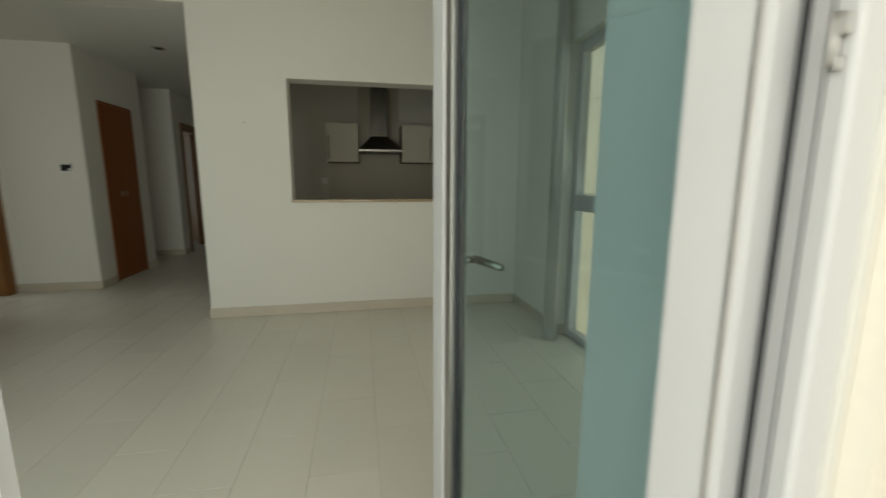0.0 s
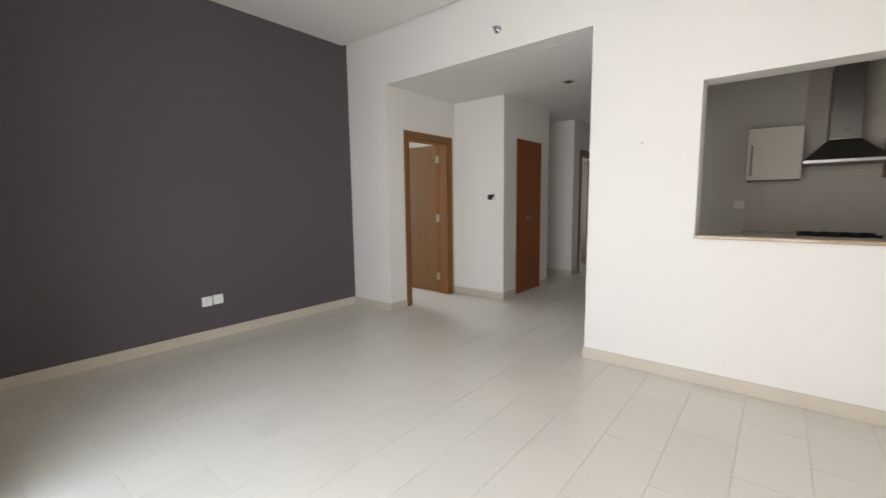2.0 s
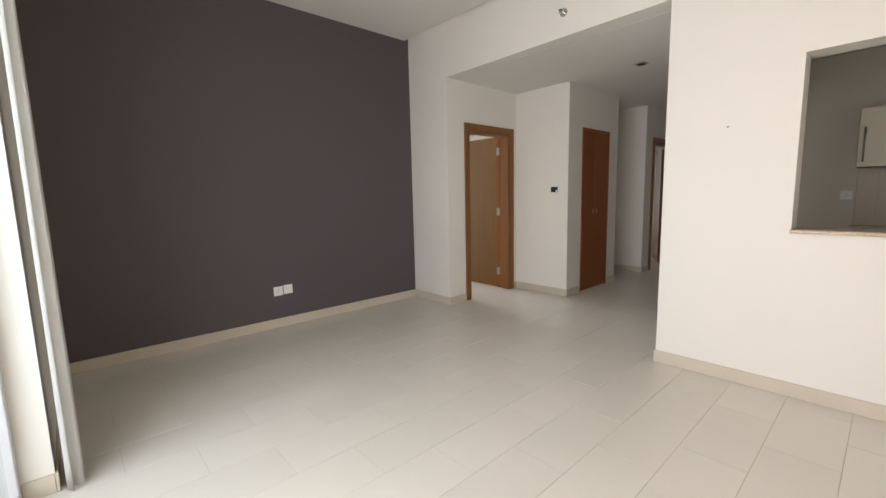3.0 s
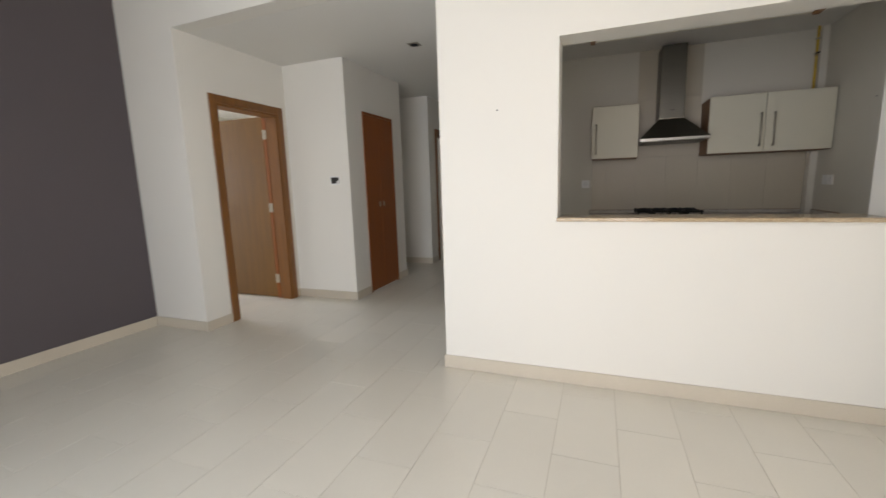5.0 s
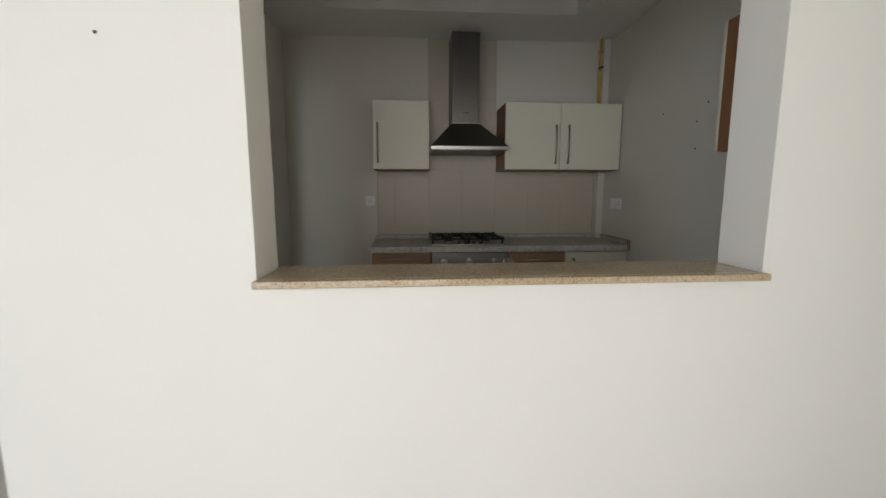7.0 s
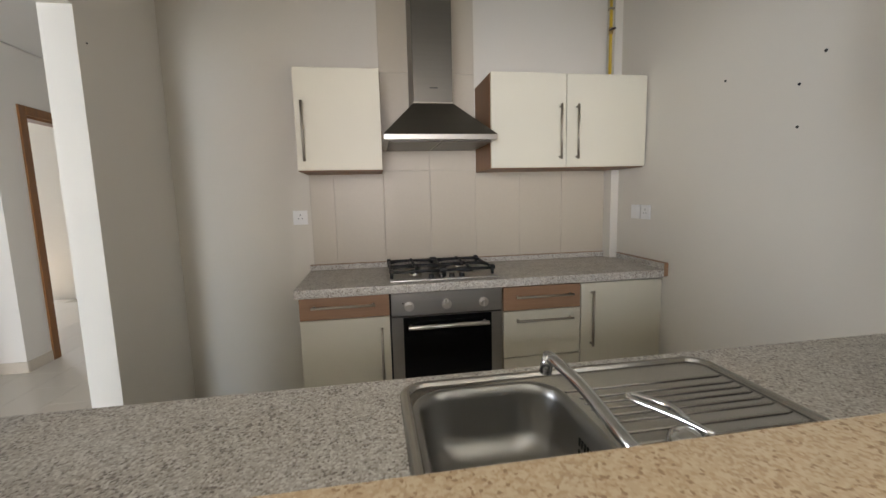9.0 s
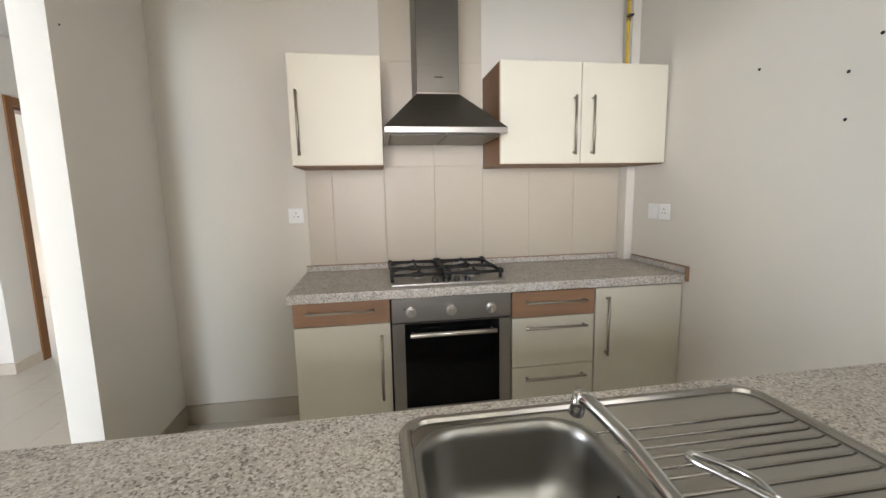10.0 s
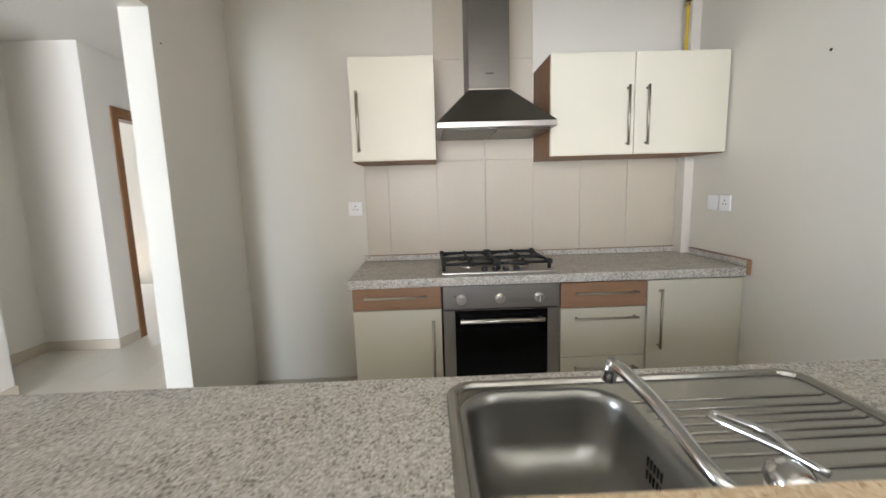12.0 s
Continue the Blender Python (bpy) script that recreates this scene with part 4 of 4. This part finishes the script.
# square downlight in the hall ceiling
dl = tagged(empty("downlight", -2.36, 5.32, HALL_H), "square recessed ceiling downlight, switched off", "downlight")
part("trim", box(-2.415, -2.305, 5.265, 5.375, HALL_H - 0.006, HALL_H - 0.0005, 0.002), NICKEL, dl)
part("lamp", cyl((-2.36, 5.32, HALL_H - 0.0062), (-2.36, 5.32, HALL_H - 0.009), 0.038, n=24), BLACK, dl)


# ---- sink counter behind the hatch ----
SX0, SX1, SY0, SY1 = -0.322, 0.462, 4.262, 4.768
BX0, BX1, BY0, BY1 = -0.290, 0.026, 4.345, 4.716
Z = 0.885
ctr = tagged(empty("sink_worktop", -0.1, 4.5, 0.84), "speckled grey granite worktop with an inset sink", "worktop")
cw = box(-1.47, BX0 - 0.012, 4.1915, 4.798, 0.8405, Z)
box(BX1 + 0.012, E_KIT - 0.001, 4.1915, 4.798, 0.8405, Z, bm=cw)
box(BX0 - 0.012, BX1 + 0.012, 4.1915, BY0 - 0.012, 0.8405, Z, bm=cw)
box(BX0 - 0.012, BX1 + 0.012, BY1 + 0.012, 4.798, 0.8405, Z, bm=cw)
part("slab", cw, GRAN, ctr)
part("front_edge", box(-1.47, E_KIT - 0.001, 4.7982, 4.81, 0.8405, Z - 0.0004, 0.004, 2), GRAN, ctr, "rounded laminate front edge")
for x0, x1 in ((-1.46, -0.86), (0.655, E_KIT - 0.004)):
    u = tagged(empty("base_cabinet", (x0 + x1) / 2, 4.5, 0), "cream base cabinet under the sink counter", "cabinet", "kitchen base cabinets")
    part("body", box(x0, x1, 4.193, 4.77, 0.0, 0.838), CARC, u)
    part("door", box(x0 + 0.002, x1 - 0.002, 4.771, 4.79, 0.105, 0.836, 0.0015), CREAM, u)


def rounded(x0, x1, y0, y1, r, n=8):
    out = []
    for cx, cy, a0 in ((x1 - r, y1 - r, 0), (x0 + r, y1 - r, 90), (x0 + r, y0 + r, 180), (x1 - r, y0 + r, 270)):
        for k in range(n + 1):
            a = radians(a0 + 90 * k / n)
            out.append((cx + r * math.cos(a), cy + r * math.sin(a)))
    return out


sink = tagged(empty("sink", 0.07, 4.5, Z), "stainless steel inset sink with a ribbed drainer", "sink")
sk = bmesh.new()


def ring(pts, z):
    return [sk.verts.new((x, y, z)) for x, y in pts]


def bridge(a, b):
    n = len(a)
    for k in range(n):
        sk.faces.new((a[k], a[(k + 1) % n], b[(k + 1) % n], b[k]))


# bowl: rolled edge, walls, coved bottom
rings = [ring(rounded(BX0 - 0.010, BX1 + 0.010, BY0 - 0.010, BY1 + 0.010, 0.085), Z + 0.0035),
         ring(rounded(BX0 - 0.003, BX1 + 0.003, BY0 - 0.003, BY1 + 0.003, 0.080), Z + 0.0055),
         ring(rounded(BX0 + 0.003, BX1 - 0.003, BY0 + 0.003, BY1 - 0.003, 0.076), Z + 0.001),
         ring(rounded(BX0 + 0.007, BX1 - 0.007, BY0 + 0.007, BY1 - 0.007, 0.074), Z - 0.02),
         ring(rounded(BX0 + 0.016, BX1 - 0.016, BY0 + 0.016, BY1 - 0.016, 0.072), Z - 0.098),
         ring(rounded(BX0 + 0.034, BX1 - 0.034, BY0 + 0.034, BY1 - 0.034, 0.068), Z - 0.130),
         ring(rounded(BX0 + 0.066, BX1 - 0.066, BY0 + 0.066, BY1 - 0.066, 0.050), Z - 0.150)]
for a, b in zip(rings, rings[1:]):
    bridge(a, b)
sk.faces.new(rings[-1])
bmesh.ops.recalc_face_normals(sk, faces=sk.faces[:])
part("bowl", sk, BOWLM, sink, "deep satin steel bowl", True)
# deck plate around the bowl, with a raised outer edge
sk = bmesh.new()
inner = ring(rounded(BX0 - 0.0095, BX1 + 0.0095, BY0 - 0.0095, BY1 + 0.0095, 0.085), Z + 0.0035)
outer = ring(rounded(SX0 + 0.024, SX1 - 0.024, SY0 + 0.024, SY1 - 0.024, 0.040), Z + 0.0035)
bridge(outer, inner)
edge = ring(rounded(SX0 + 0.020, SX1 - 0.020, SY0 + 0.020, SY1 - 0.020, 0.043), Z + 0.0105)
bridge(edge, outer)
lip = ring(rounded(SX0 + 0.015, SX1 - 0.015, SY0 + 0.015, SY1 - 0.015, 0.046), Z + 0.0118)
bridge(lip, edge)
edge = ring(rounded(SX0 + 0.007, SX1 - 0.007, SY0 + 0.007, SY1 - 0.007, 0.05), Z + 0.010)
bridge(edge, lip)
rim = ring(rounded(SX0 + 0.002, SX1 - 0.002, SY0 + 0.002, SY1 - 0.002, 0.054), Z + 0.006)
bridge(rim, edge)
foot = ring(rounded(SX0, SX1, SY0, SY1, 0.056), Z + 0.0004)
bridge(foot, rim)
bmesh.ops.recalc_face_normals(sk, faces=sk.faces[:])
part("deck", sk, SINKM, sink)
for y in (4.655, 4.622, 4.597, 4.572, 4.546, 4.522, 4.486, 4.450, 4.414, 4.378):
    x0 = 0.052 if y < 4.64 else 0.03
    rb = tube([(x0, y, Z + 0.0035), (x0 + 0.01, y, Z + 0.0045), (0.415, y, Z + 0.0045), (0.428, y, Z + 0.0035)], [0.0014, 0.0036, 0.0036, 0.0014], n=12, flat=0.75)
    part("drainer_rib", rb, SINKM, sink, smooth=True)
for r, inset in ((0, 0.0137), (1, 0.0113)):
    for k in range(5):
        y, z = 4.500 + k * 0.0105 + r * 0.003, Z - 0.075 + r * 0.022
        part("overflow_slot", box(BX1 - inset - 0.0006, BX1 - inset + 0.002, y, y + 0.0042, z, z + 0.016), BLACK, sink)
dr = cyl((-0.11, 4.54, Z - 0.1498), (-0.11, 4.54, Z - 0.145), 0.042, 0.040, n=28)
part("drain", dr, CHROME, sink)
part("drain_basket", cyl((-0.11, 4.54, Z - 0.1448), (-0.11, 4.54, Z - 0.142), 0.024, 0.02, n=20), BLACK, sink)

# mixer tap
tap = tagged(empty("mixer_tap", 0.062, 4.335, Z), "chrome single-lever kitchen mixer tap with swung spout", "tap")
part("base_ring", cyl((0.064, 4.333, Z + 0.0036), (0.064, 4.333, Z + 0.012), 0.028, 0.026, n=28), CHROME, tap, smooth=True)
part("body", cyl((0.064, 4.333, Z + 0.012), (0.064, 4.333, Z + 0.070), 0.0235, n=28, bm=ball((0.070, 4.336, Z + 0.076), 0.0265, (1, 1.2, 0.85), n=24)), CHROME, tap, smooth=True)
sp_pts = curve_points([(0.055, 4.335, 0.922), (0.018, 4.350, 0.934), (0.002, 4.385, 0.948), (-0.006, 4.495, 0.976), (-0.024, 4.570, 0.997), (-0.030, 4.592, 0.996)], 6)
part("spout", tube(sp_pts, 0.0112, n=16), CHROME, tap, smooth=True)
part("nozzle", cyl((-0.030, 4.590, 1.006), (-0.034, 4.599, 0.966), 0.0122, 0.0126, n=24), CHROME, tap, smooth=True)
lv = tube(curve_points([(0.094, 4.318, 0.982), (0.078, 4.365, 0.983), (0.048, 4.437, 0.980), (0.050, 4.450, 0.980), (0.061, 4.446, 0.981),
                        (0.086, 4.395, 0.985), (0.084, 4.356, 0.984)], 5), 0.0048, n=10)
part("lever", lv, CHROME, tap, "looped chrome lever", True)

# ---- outside ----
own = tagged(empty("apartment_block", -3, 5, -6.2), "cream rendered storeys below the apartment", "building")
part("wall", box(-7.3, 1.40, 0.40, 10.5, -6.2, -0.165), FACADE, own)
part("balcony_slab", box(-4.8, 1.40, -1.5, 0.395, -0.22, -0.012), PAVING, own, "grey balcony slab")
# unseen slab, added overhead to cut the sky light on the door frame
part("balcony_sky_blocker", box(-4.8, 1.40, -1.5, 0.395, 2.80, 3.0), FACADE, own, "added slab that keeps sky light off the balcony")
# unseen slab, added to stop the sun from entering the far room
part("north_sun_blocker", box(-6.1, -3.0, 10.525, 12.1, 2.60, 2.80), FACADE, own, "added slab that keeps the sun out of the far window")
# low wall out of view, added to be mirrored in the glass
part("reflection_parapet", box(-4.8, 1.40, -1.62, -1.505, -0.22, 0.95), FACADE, own)
part("outer_render", box(0.132, 1.40, 0.372, 0.398, -0.011, 3.4), FACADE, own)
nb = tagged(empty("neighbour_building", 4.5, 3, -6.2), "cream rendered building across the narrow side yard", "building")
part("wall", box(4.5, 7.0, -3, 16, -6.2, 9.0), FACADE, nb)
for gz in (-4.9, -2.95, -1.0, 0.95, 2.9, 4.85, 6.8):
    part("groove", box(4.494, 4.499, -3, 16, gz, gz + 0.02), GROUT, nb)
for wy in (-1.0, 5.20, 10.0):
    for wz in (1.06, 4.96):
        w = part("window", box(4.47, 4.499, wy - 0.05, wy + 1.22, wz - 0.05, wz + 1.75, 0.01), ALU, nb)
        part("pane", box(4.455, 4.469, wy, wy + 1.17, wz, wz + 1.7), DARKGLASS, w)
# unseen building, added to close the south side and bounce light back
sb = tagged(empty("bounce_light_building", 0, -18, -6.2), "added cream building opposite the balcony that bounces light", "building")
part("wall", box(-20, 22, -19.5, -18, -6.2, 5.5), FACADE, sb)
for wx in range(-16, 20, 4):
    for wz in (-4.6, -1.4, 1.8):
        w = part("window", box(wx, wx + 1.6, -17.999, -17.95, wz, wz + 1.8, 0.01), ALU, sb)
        part("pane", box(wx + 0.08, wx + 1.52, -17.949, -17.935, wz + 0.08, wz + 1.72), DARKGLASS, w)
